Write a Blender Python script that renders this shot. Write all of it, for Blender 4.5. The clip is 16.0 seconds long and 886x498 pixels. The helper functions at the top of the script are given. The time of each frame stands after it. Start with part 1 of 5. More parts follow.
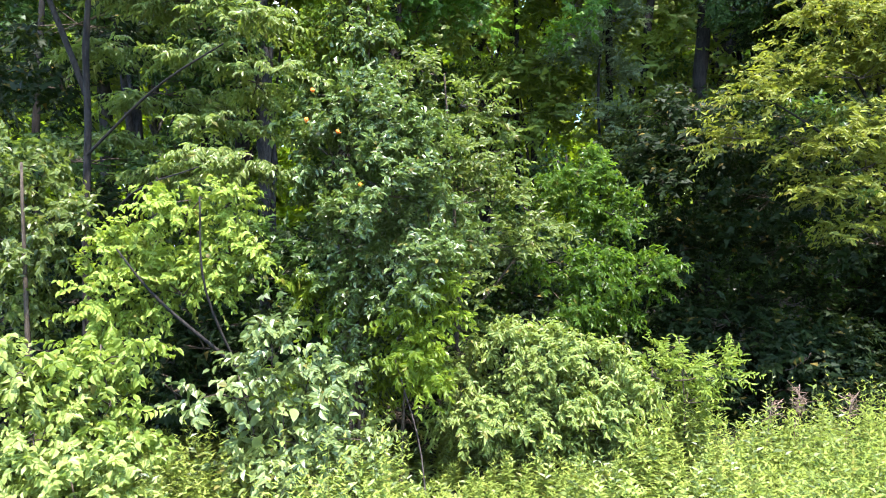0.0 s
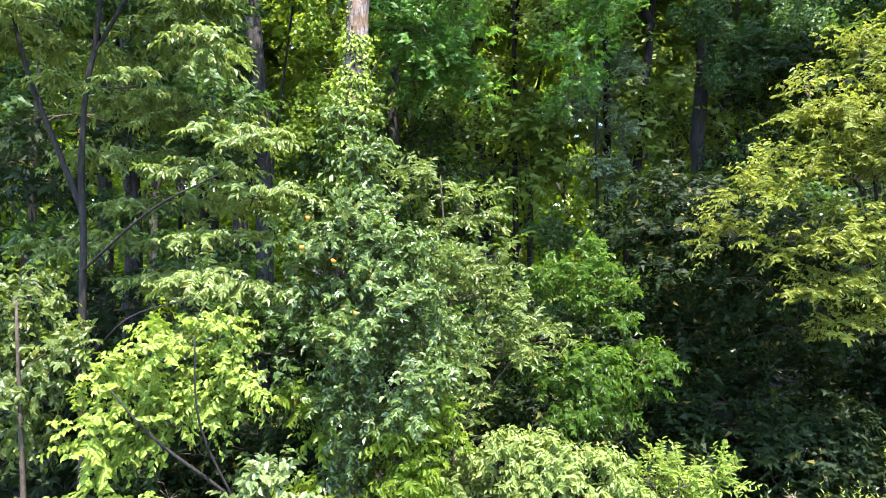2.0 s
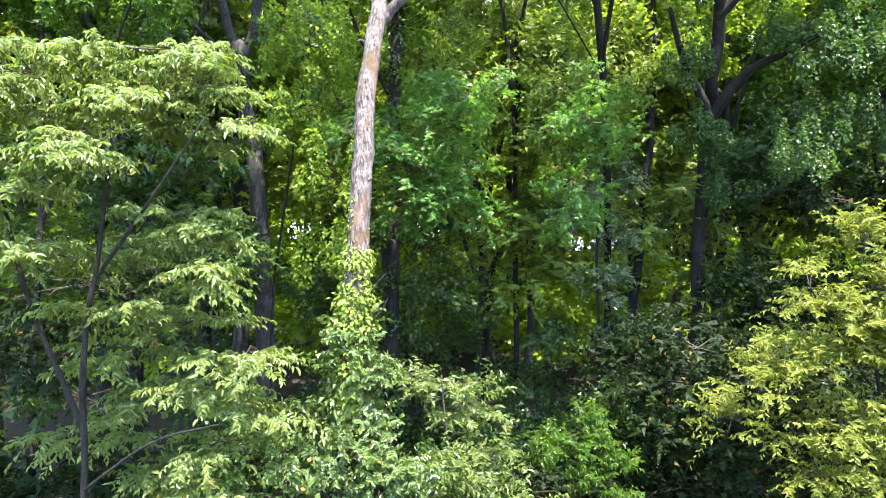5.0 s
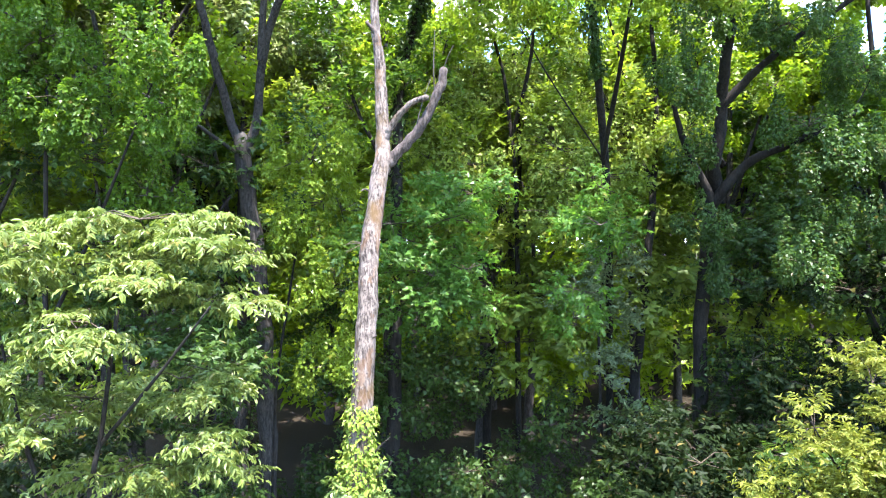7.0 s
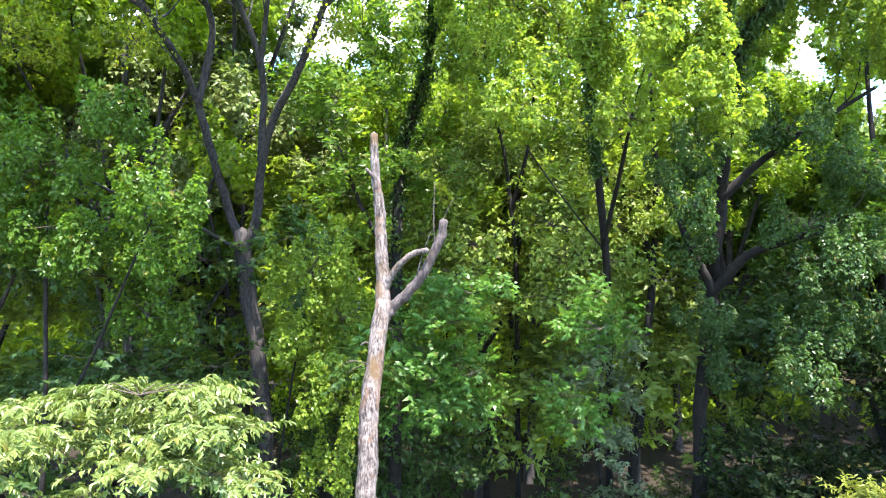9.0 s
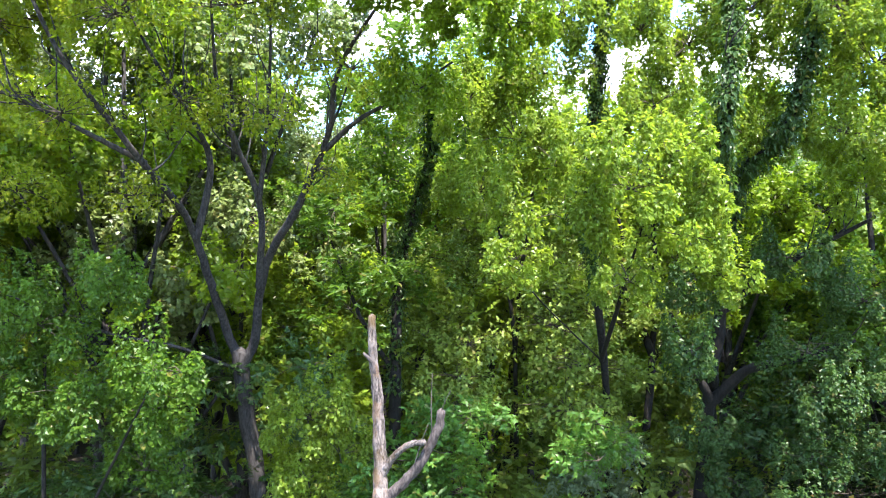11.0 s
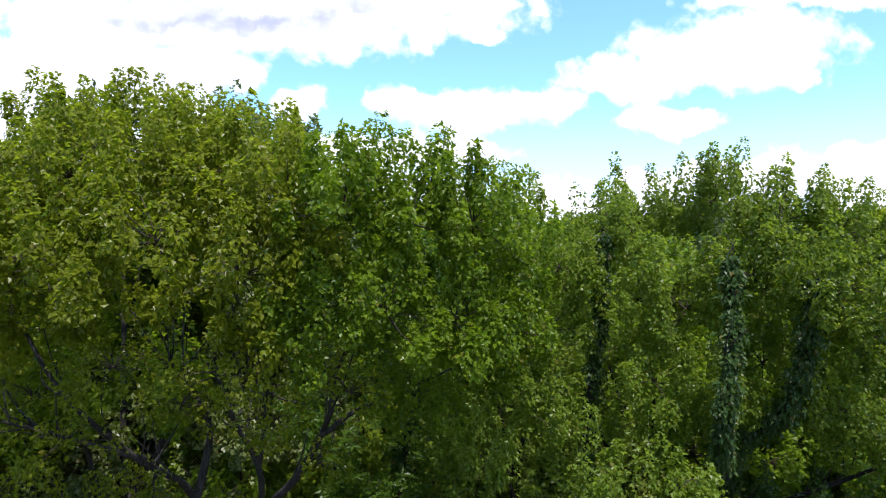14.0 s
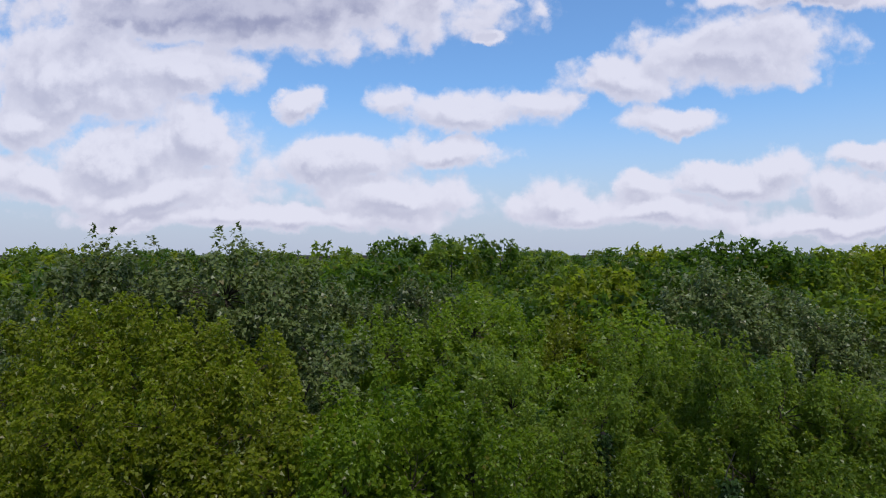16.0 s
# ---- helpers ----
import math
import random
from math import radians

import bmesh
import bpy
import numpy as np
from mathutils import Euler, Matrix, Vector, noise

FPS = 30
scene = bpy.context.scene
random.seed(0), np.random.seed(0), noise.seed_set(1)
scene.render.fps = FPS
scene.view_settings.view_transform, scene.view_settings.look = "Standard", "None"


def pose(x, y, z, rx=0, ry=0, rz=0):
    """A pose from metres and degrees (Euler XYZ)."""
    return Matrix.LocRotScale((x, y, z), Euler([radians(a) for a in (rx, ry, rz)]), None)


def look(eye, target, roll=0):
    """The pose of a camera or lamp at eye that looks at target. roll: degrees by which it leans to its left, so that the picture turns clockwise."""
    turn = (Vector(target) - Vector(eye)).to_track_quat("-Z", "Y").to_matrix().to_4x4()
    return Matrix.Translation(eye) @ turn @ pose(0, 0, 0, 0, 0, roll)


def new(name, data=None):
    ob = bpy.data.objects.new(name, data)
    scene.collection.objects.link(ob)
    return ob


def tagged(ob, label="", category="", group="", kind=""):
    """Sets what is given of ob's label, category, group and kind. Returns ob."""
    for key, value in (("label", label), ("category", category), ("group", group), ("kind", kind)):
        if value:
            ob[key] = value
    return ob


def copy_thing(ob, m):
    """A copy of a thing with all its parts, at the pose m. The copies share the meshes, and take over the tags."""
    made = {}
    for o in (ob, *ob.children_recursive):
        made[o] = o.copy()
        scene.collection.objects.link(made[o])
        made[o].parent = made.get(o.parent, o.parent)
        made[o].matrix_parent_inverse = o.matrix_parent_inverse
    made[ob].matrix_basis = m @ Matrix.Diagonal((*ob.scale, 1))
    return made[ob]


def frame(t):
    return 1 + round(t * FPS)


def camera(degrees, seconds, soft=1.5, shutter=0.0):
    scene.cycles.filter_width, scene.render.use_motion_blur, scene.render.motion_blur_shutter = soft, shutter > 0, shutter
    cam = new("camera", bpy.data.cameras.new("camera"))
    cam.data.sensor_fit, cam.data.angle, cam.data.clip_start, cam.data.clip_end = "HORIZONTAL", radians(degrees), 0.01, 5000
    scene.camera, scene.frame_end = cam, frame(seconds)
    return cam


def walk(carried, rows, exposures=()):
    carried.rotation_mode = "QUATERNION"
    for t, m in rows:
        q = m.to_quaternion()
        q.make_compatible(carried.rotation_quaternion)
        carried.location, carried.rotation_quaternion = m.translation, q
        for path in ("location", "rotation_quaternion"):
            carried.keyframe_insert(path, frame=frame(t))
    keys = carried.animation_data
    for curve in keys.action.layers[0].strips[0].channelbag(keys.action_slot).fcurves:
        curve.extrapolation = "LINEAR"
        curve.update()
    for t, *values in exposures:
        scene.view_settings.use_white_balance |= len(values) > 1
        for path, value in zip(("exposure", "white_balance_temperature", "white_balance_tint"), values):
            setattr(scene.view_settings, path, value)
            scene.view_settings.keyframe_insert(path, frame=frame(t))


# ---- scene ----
# ---------------------------------------------------------------- camera
cam = camera(68.0, 16.0, soft=1.1)
# seconds, sideways drift, height of the eye
RISE = [
    (0.0, -0.02, 3.3), (0.5, -0.009, 3.662), (1.0, 0.009, 4.066), (1.5, 0.03, 4.49), (2.0, 0.041, 4.899), (2.5, 0.044, 5.341),
    (3.0, 0.044, 5.826), (3.5, 0.044, 6.315), (4.0, 0.044, 6.828), (6.5, -0.028, 9.64), (7.0, -0.036, 10.181), (7.5, -0.039, 10.728),
    (8.0, -0.039, 11.284), (10.5, -0.013, 14.58), (11.0, 0.001, 15.384), (11.5, 0.012, 16.301), (12.0, 0.017, 17.19), (12.5, 0.017, 18.114),
    (13.0, 0.016, 19.031), (13.5, 0.014, 19.987), (14.0, 0.01, 20.988), (14.5, 0.008, 22.012), (15.0, 0.007, 23.093), (15.5, 0.008, 24.185),
    (16.0, 0.007, 25.3),
]
LIGHTNESS = [(0.0, 2.4), (1.0, 2.53), (2.0, 2.68), (4.0, 2.82), (8.0, 2.82), (10.5, 2.55), (12.0, 2.22), (12.5, 1.9), (13.0, 1.55), (13.5, 1.05), (14.0, 0.44), (14.5, -0.03),
             (15.0, -0.35), (16.0, -0.68)]
walk(cam, [(t, pose(x, 0, z, 90, 0, 0)) for t, x, z in RISE], exposures=[(t, stops, 6250, 15) for t, stops in LIGHTNESS])

# ---------------------------------------------------------------- sun and sky
SUN_TO = Vector((0.17, -0.35, 0.92)).normalized()
sun = new("sun", bpy.data.lights.new("sun", "SUN"))
sun.data.energy, sun.data.angle, sun.data.color = 5.2, radians(0.53), (1.0, 0.93, 0.86)
sun.matrix_world = look((0, 0, 60), Vector((0, 0, 60)) - SUN_TO)

# clouds ahead: across, up (tangents of the angles from straight ahead), half width, half height
CLOUDS_HIGH = [
    (-0.31, 0.37, 0.33, 0.075), (-0.56, 0.27, 0.16, 0.09), (-0.38, 0.265, 0.085, 0.04), (-0.64, 0.19, 0.07, 0.035),
    (-0.225, 0.212, 0.028, 0.024), (-0.08, 0.222, 0.034, 0.026), (0.04, 0.2, 0.095, 0.032), (0.145, 0.22, 0.05, 0.026),
    (0.065, 0.323, 0.018, 0.011), (0.265, 0.255, 0.08, 0.034), (0.45, 0.3, 0.13, 0.055), (0.345, 0.196, 0.062, 0.021),
    (0.56, 0.378, 0.15, 0.018),
]
CLOUDS_LOW = [
    (-0.38, 0.166, 0.078, 0.052), (-0.5, 0.13, 0.095, 0.05), (-0.63, 0.1, 0.075, 0.036), (-0.43, 0.085, 0.15, 0.036),
    (-0.16, 0.13, 0.095, 0.032), (-0.01, 0.145, 0.085, 0.02), (-0.06, 0.08, 0.11, 0.03), (0.17, 0.078, 0.055, 0.03),
    (0.305, 0.088, 0.036, 0.021), (0.44, 0.108, 0.1, 0.027), (0.51, 0.125, 0.05, 0.022), (0.64, 0.138, 0.05, 0.016),
    (0.62, 0.09, 0.055, 0.036), (0.3, 0.055, 0.19, 0.024), (-0.28, 0.05, 0.3, 0.02), (0.62, 0.04, 0.25, 0.02),
]


class Graph:
    """Short way to write a node tree."""

    def __init__(self, tree):
        self.tree = tree
        tree.nodes.clear()

    def node(self, kind, *inputs, operation=None, clamp=False, data_type=None):
        n = self.tree.nodes.new(kind)
        if operation:
            n.operation = operation
        if clamp:
            n.use_clamp = True
        if data_type:
            n.data_type = data_type
        for i, value in enumerate(inputs):
            self.put(n, i, value)
        return n

    def put(self, n, key, value):
        if value is None:
            return
        if isinstance(value, bpy.types.NodeSocket):
            self.tree.links.new(value, n.inputs[key])
        elif isinstance(value, bpy.types.Node):
            self.tree.links.new(value.outputs[0], n.inputs[key])
        else:
            n.inputs[key].default_value = value

    def math(self, op, a, b=None, c=None, clamp=False):
        return self.node("ShaderNodeMath", a, b, c, operation=op, clamp=clamp).outputs[0]

    def vec(self, op, a, b=None, c=None):
        n = self.node("ShaderNodeVectorMath", a, b, c, operation=op)
        return n.outputs[1] if op == "LENGTH" else n.outputs[0]

    def ramp(self, value, low, high):
        n = self.node("ShaderNodeMapRange", value, low, high, 0.0, 1.0)
        n.interpolation_type = "SMOOTHSTEP"
        return n.outputs[0]

    def mix(self, fac, a, b):
        n = self.node("ShaderNodeMix", data_type="RGBA")
        self.put(n, 0, fac), self.put(n, 6, a), self.put(n, 7, b)
        return n.outputs[2]

    def noise(self, vector, scale, detail=3.0, rough=0.55):
        n = self.node("ShaderNodeTexNoise")
        self.put(n, "Vector", vector), self.put(n, "Scale", scale), self.put(n, "Detail", detail), self.put(n, "Roughness", rough)
        return n


def cloud_field():
    """A node group: how far a point of the sky ahead lies from the nearest cloud's heart (1 at its rim), with billows."""
    tree = bpy.data.node_groups.new("cloud_field", "ShaderNodeTree")
    tree.interface.new_socket("At", in_out="INPUT", socket_type="NodeSocketVector")
    tree.interface.new_socket("Far", in_out="OUTPUT", socket_type="NodeSocketFloat")
    g = Graph(tree)
    flat = g.node("NodeGroupInput").outputs[0]
    at = g.vec("ADD", flat, g.vec("MULTIPLY_ADD", g.noise(flat, 5.5, 8.0, 0.62).outputs[1], (0.15, 0.10, 0), (-0.075, -0.05, 0)))
    far = None
    for u, v, a, b in CLOUDS_HIGH + CLOUDS_LOW:
        off = g.vec("MULTIPLY_ADD", at, (1 / a, 1 / b, 0), (-u / a, -v / b, 0))
        across, up, _ = g.node("ShaderNodeSeparateXYZ", off).outputs
        # flatter beneath than above
        up = g.math("MAXIMUM", up, g.math("MULTIPLY", up, -1.2))
        off = g.math("SQRT", g.math("ADD", g.math("MULTIPLY", across, across), g.math("MULTIPLY", up, up)))
        far = off if far is None else g.math("SMOOTH_MIN", far, off, 0.25)
    for scale, deep in ((17.0, 0.75), (40.0, 0.3), (95.0, 0.1)):
        cells = g.node("ShaderNodeTexVoronoi")
        cells.feature = "SMOOTH_F1"
        g.put(cells, "Vector", at), g.put(cells, "Scale", scale), g.put(cells, "Smoothness", 0.35)
        far = g.math("ADD", far, g.math("MULTIPLY", g.math("SUBTRACT", cells.outputs["Distance"], 0.42), deep))
    wisps = g.math("MULTIPLY", g.math("SUBTRACT", g.noise(flat, 26.0, 8.0, 0.62).outputs[0], 0.5), 0.9)
    g.node("NodeGroupOutput", g.math("ADD", far, wisps))
    return tree


def build_world():
    world = bpy.data.worlds.new("sky")
    scene.world = world
    world.use_nodes = True
    g = Graph(world.node_tree)
    sky = g.node("ShaderNodeTexSky")
    sky.sky_type, sky.sun_disc = "NISHITA", False
    sky.sun_elevation, sky.sun_rotation = math.asin(SUN_TO.z), math.atan2(SUN_TO.x, SUN_TO.y)
    sky.air_density, sky.dust_density, sky.ozone_density = 1.0, 1.2, 2.0
    way = g.node("ShaderNodeTexCoord").outputs[0]
    xyz = g.node("ShaderNodeSeparateXYZ", way).outputs
    ahead = g.math("MAXIMUM", xyz[1], 0.02)
    flat = g.node("ShaderNodeCombineXYZ", g.math("DIVIDE", xyz[0], ahead), g.math("DIVIDE", xyz[2], ahead), 0.0).outputs[0]
    group = cloud_field()
    here, above = g.node("ShaderNodeGroup"), g.node("ShaderNodeGroup")
    here.node_tree = above.node_tree = group
    g.put(here, 0, flat), g.put(above, 0, g.vec("ADD", flat, (0.007, 0.019, 0)))
    far = here.outputs[0]
    body = g.ramp(far, 1.6, 1.02)
    # a side turned up to the sun is white, one turned down grey; thin rims stay bright
    turned = g.ramp(g.math("SUBTRACT", above.outputs[0], far), 0.5, -0.5)
    under = g.math("MULTIPLY", turned, g.math("MULTIPLY_ADD", g.ramp(far, 1.3, 0.5), 0.6, 0.4))
    # the sky that is not ahead has scattered clouds of the same kind
    around = g.noise(way, 3.2, 5.0, 0.55).outputs[0]
    other = g.ramp(around, 0.5, 0.62)
    front = g.ramp(xyz[1], 0.3, 0.6)
    high = g.math("MULTIPLY", front, g.math("SUBTRACT", 1.0, g.ramp(xyz[2], 0.42, 0.55)))
    body = g.node("ShaderNodeMix", high, None, other, body).outputs[0]
    under = g.math("MULTIPLY", under, high)
    # the big cloud overhead shows its shaded base
    height = g.node("ShaderNodeSeparateXYZ", flat).outputs[1]
    base = g.math("MULTIPLY", g.math("MULTIPLY", g.ramp(height, 0.27, 0.36), g.ramp(far, 0.95, 0.5)), high)
    shade = g.math("ADD", g.math("MULTIPLY", under, 0.56), g.math("MULTIPLY", base, 0.45), clamp=True)
    white = g.mix(shade, (1.22, 1.23, 1.34, 1), (0.50, 0.53, 0.74, 1))
    haze = g.math("MULTIPLY", g.ramp(xyz[2], 0.24, 0.0), 0.85)
    blue = g.vec("MULTIPLY", sky.outputs[0], (0.172, 0.235, 0.275))
    blue = g.mix(haze, blue, (0.82, 0.91, 1.08, 1))
    colour = g.mix(g.math("MULTIPLY", body, 0.95), blue, white)
    g.node("ShaderNodeOutputWorld", g.node("ShaderNodeBackground", colour, 1.0))


build_world()


# ---------------------------------------------------------------- materials
def leaf_material(name, dark, light, glow, gloss=0.12, mixing=0.42, rough=0.55):
    """A thin leaf: two greens that differ from leaf to leaf, light passing through, a waxy gloss."""
    m = bpy.data.materials.new(name)
    m.use_nodes = True
    g = Graph(m.node_tree)
    geo = g.node("ShaderNodeNewGeometry")
    place = g.node("ShaderNodeTexCoord").outputs[3]
    tone = g.math("ADD", g.math("MULTIPLY", g.noise(place, 0.5, 2.0).outputs[0], 0.45), g.math("MULTIPLY", g.noise(place, 2.2, 2.0).outputs[0], 0.55))
    own = g.math("MULTIPLY", g.math("SUBTRACT", g.node("ShaderNodeObjectInfo").outputs["Random"], 0.5), 0.4)
    fac = g.math("ADD", g.math("MULTIPLY", geo.outputs["Random Per Island"], 0.34), g.math("MULTIPLY", g.math("SUBTRACT", tone, 0.31), 1.6))
    fac = g.math("ADD", fac, own, clamp=True)
    veins = g.noise(place, 60.0, 2.0).outputs[0]
    colour = g.mix(fac, (*dark, 1), (*light, 1))
    colour = g.mix(g.math("MULTIPLY", g.ramp(veins, 0.45, 0.75), 0.35), colour, (light[0] * 1.25, light[1] * 1.1, light[2] * 1.2, 1))
    # a few leaves have turned yellow or brown
    old = g.ramp(g.math("FRACT", g.math("MULTIPLY", geo.outputs["Random Per Island"], 37.0)), 0.965, 0.975)
    colour = g.mix(g.math("MULTIPLY", old, 0.7), colour, (0.13, 0.095, 0.02, 1))
    face = g.node("ShaderNodeBsdfPrincipled")
    g.put(face, "Base Color", colour), g.put(face, "Roughness", rough), g.put(face, "Specular IOR Level", gloss)
    passing = g.mix(fac, (glow[0] * 0.75, glow[1] * 0.75, glow[2] * 0.75, 1), (*glow, 1))
    thin = g.node("ShaderNodeBsdfTranslucent", passing)
    g.node("ShaderNodeOutputMaterial", g.node("ShaderNodeMixShader", mixing, face, thin))
    return m


def bark_material(name, dark, light, moss=None, scale=1.0, depth=0.6, patches=0.0):
    """Furrowed bark: long ridges, pale plates, and moss or flaking where the tree has it."""
    m = bpy.data.materials.new(name)
    m.use_nodes = True
    g = Graph(m.node_tree)
    place = g.node("ShaderNodeTexCoord").outputs[3]
    tall = g.vec("MULTIPLY", place, (1.0, 1.0, 0.22))
    ridge = g.noise(tall, 22.0 * scale, 5.0, 0.65).outputs[0]
    spots = g.noise(place, 2.3 * scale, 4.0, 0.6).outputs[0]
    colour = g.mix(g.ramp(ridge, 0.35, 0.68), (*dark, 1), (*light, 1))
    colour = g.mix(g.math("MULTIPLY", g.ramp(spots, 0.45, 0.7), 0.5), colour, (light[0] * 1.2, light[1] * 1.2, light[2] * 1.2, 1))
    # dark cracks, knots and lichen
    crack = g.noise(g.vec("MULTIPLY", place, (1.0, 1.0, 0.4)), 34.0 * scale, 4.0, 0.7).outputs[0]
    colour = g.mix(g.math("MULTIPLY", g.ramp(crack, 0.54, 0.64), 0.75), colour, (dark[0] * 0.8, dark[1] * 0.8, dark[2] * 0.8, 1))
    pale = g.noise(place, 11.0 * scale, 4.0, 0.65).outputs[0]
    colour = g.mix(g.math("MULTIPLY", g.ramp(pale, 0.56, 0.66), 0.35), colour, (light[0] * 1.1, light[1] * 1.15, light[2] * 1.1, 1))
    if patches:
        flake = g.noise(g.vec("MULTIPLY", place, (1, 1, 0.5)), 5.0, 4.0, 0.6).outputs[0]
        colour = g.mix(g.math("MULTIPLY", g.ramp(flake, 0.55, 0.63), patches), colour, (0.085, 0.045, 0.020, 1))
    if moss:
        green = g.noise(place, 1.3, 5.0, 0.65).outputs[0]
        colour = g.mix(g.math("MULTIPLY", g.ramp(green, 0.53, 0.68), 0.75), colour, (*moss, 1))
    face = g.node("ShaderNodeBsdfPrincipled")
    g.put(face, "Base Color", colour), g.put(face, "Roughness", 0.9), g.put(face, "Specular IOR Level", 0.2)
    bump = g.node("ShaderNodeBump")
    g.put(bump, "Strength", depth), g.put(bump, "Distance", 0.02), g.put(bump, "Height", ridge)
    g.put(face, "Normal", bump.outputs[0])
    g.node("ShaderNodeOutputMaterial", face)
    return m


def ground_material():
    m = bpy.data.materials.new("meadow_soil")
    m.use_nodes = True
    g = Graph(m.node_tree)
    place = g.node("ShaderNodeTexCoord").outputs[3]
    broad = g.noise(place, 0.35, 4.0).outputs[0]
    fine = g.noise(place, 14.0, 5.0, 0.65).outputs[0]
    colour = g.mix(g.ramp(broad, 0.35, 0.65), (0.030, 0.044, 0.012, 1), (0.06, 0.065, 0.023, 1))
    colour = g.mix(g.ramp(fine, 0.45, 0.75), colour, (0.085, 0.068, 0.038, 1))
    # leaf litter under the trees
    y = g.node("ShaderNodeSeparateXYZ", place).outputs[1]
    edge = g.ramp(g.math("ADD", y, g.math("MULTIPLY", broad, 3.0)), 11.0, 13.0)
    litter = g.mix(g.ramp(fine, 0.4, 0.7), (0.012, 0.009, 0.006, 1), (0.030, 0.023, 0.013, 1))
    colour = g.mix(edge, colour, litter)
    face = g.node("ShaderNodeBsdfPrincipled")
    g.put(face, "Base Color", colour), g.put(face, "Roughness", 0.95), g.put(face, "Specular IOR Level", 0.15)
    bump = g.node("ShaderNodeBump")
    g.put(bump, "Strength", 0.7), g.put(bump, "Distance", 0.04), g.put(bump, "Height", fine)
    g.put(face, "Normal", bump.outputs[0])
    g.node("ShaderNodeOutputMaterial", face)
    return m


LEAF = {
    "forest": leaf_material("forest_leaf", (0.011, 0.027, 0.004), (0.072, 0.135, 0.014), (0.166, 0.295, 0.016), 0.2, 0.45, 0.36),
    "canopy": leaf_material("canopy_leaf", (0.022, 0.045, 0.005), (0.157, 0.222, 0.024), (0.323, 0.441, 0.026), 0.2, 0.5, 0.36),
    # same greenery toned darker; the lower wood's shade is in the colour
    "understory": leaf_material("shade_toned_leaf", (0.016, 0.038, 0.008), (0.050, 0.092, 0.020), (0.085, 0.165, 0.018), 0.25, 0.42, 0.42),
    "olive": leaf_material("olive_leaf", (0.030, 0.045, 0.002), (0.205, 0.232, 0.014), (0.335, 0.425, 0.014), 0.2, 0.5, 0.36),
    "fresh": leaf_material("fresh_green_leaf", (0.030, 0.060, 0.003), (0.193, 0.275, 0.015), (0.300, 0.446, 0.014), 0.2, 0.5, 0.36),
    "silver": leaf_material("silvery_canopy_leaf", (0.026, 0.040, 0.009), (0.150, 0.190, 0.055), (0.170, 0.245, 0.036), 0.24, 0.34, 0.38),
    "sapling": leaf_material("sapling_leaf", (0.022, 0.056, 0.008), (0.095, 0.190, 0.030), (0.170, 0.350, 0.030), 0.25, 0.45, 0.4),
    "layered": leaf_material("drooping_leaf", (0.031, 0.050, 0.010), (0.151, 0.193, 0.043), (0.178, 0.250, 0.026), 0.4, 0.42, 0.42),
    "yellow": leaf_material("yellow_green_leaf", (0.065, 0.080, 0.008), (0.242, 0.267, 0.038), (0.243, 0.280, 0.022), 0.3),
    "lime": leaf_material("lime_green_leaf", (0.060, 0.097, 0.011), (0.215, 0.286, 0.040), (0.232, 0.325, 0.024), 0.3),
    "creeper": leaf_material("creeper_leaf", (0.025, 0.046, 0.009), (0.126, 0.181, 0.040), (0.151, 0.230, 0.026), 0.45, 0.3, 0.34),
    "broad": leaf_material("blue_green_leaf", (0.053, 0.082, 0.020), (0.200, 0.255, 0.087), (0.178, 0.250, 0.038), 0.45, 0.3, 0.38),
    "bush": leaf_material("bush_leaf", (0.070, 0.105, 0.019), (0.272, 0.336, 0.081), (0.254, 0.340, 0.036), 0.4),
    "weed": leaf_material("weed_leaf", (0.073, 0.109, 0.016), (0.272, 0.325, 0.069), (0.232, 0.300, 0.030)),
    # near-black leaf: deep shade put into the colour
    "shade": leaf_material("painted_shade_leaf", (0.005, 0.011, 0.003), (0.014, 0.026, 0.006), (0.025, 0.042, 0.006), 0.1, 0.3),
    "pale": leaf_material("pale_leaf", (0.070, 0.108, 0.042), (0.175, 0.225, 0.105), (0.130, 0.200, 0.055), 0.5),
}
BARK = bark_material("grey_brown_bark", (0.013, 0.011, 0.010), (0.050, 0.045, 0.041))
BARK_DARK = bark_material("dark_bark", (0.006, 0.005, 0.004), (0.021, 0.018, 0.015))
BARK_DEAD = bark_material("weathered_dead_wood", (0.016, 0.012, 0.010), (0.150, 0.122, 0.104), (0.062, 0.038, 0.012), 1.3, 1.0, 0.55)
BARK_GREY = bark_material("bleached_branch_wood", (0.020, 0.015, 0.013), (0.085, 0.068, 0.060), None, 1.3, 0.8)
TWIG = bark_material("twig_bark", (0.022, 0.016, 0.011), (0.070, 0.054, 0.038), None, 2.0, 0.3)
STALK = bark_material("dry_stalk", (0.10, 0.065, 0.045), (0.21, 0.15, 0.115), None, 3.0, 0.3)
PETAL = bark_material("orange_petal", (0.62, 0.13, 0.015), (0.80, 0.22, 0.03), None, 3.0, 0.1)

# ---------------------------------------------------------------- shaping tools
UP = np.array((0.0, 0.0, 1.0))


def unit(a):
    return a / np.maximum(np.linalg.norm(a, axis=-1, keepdims=True), 1e-9)


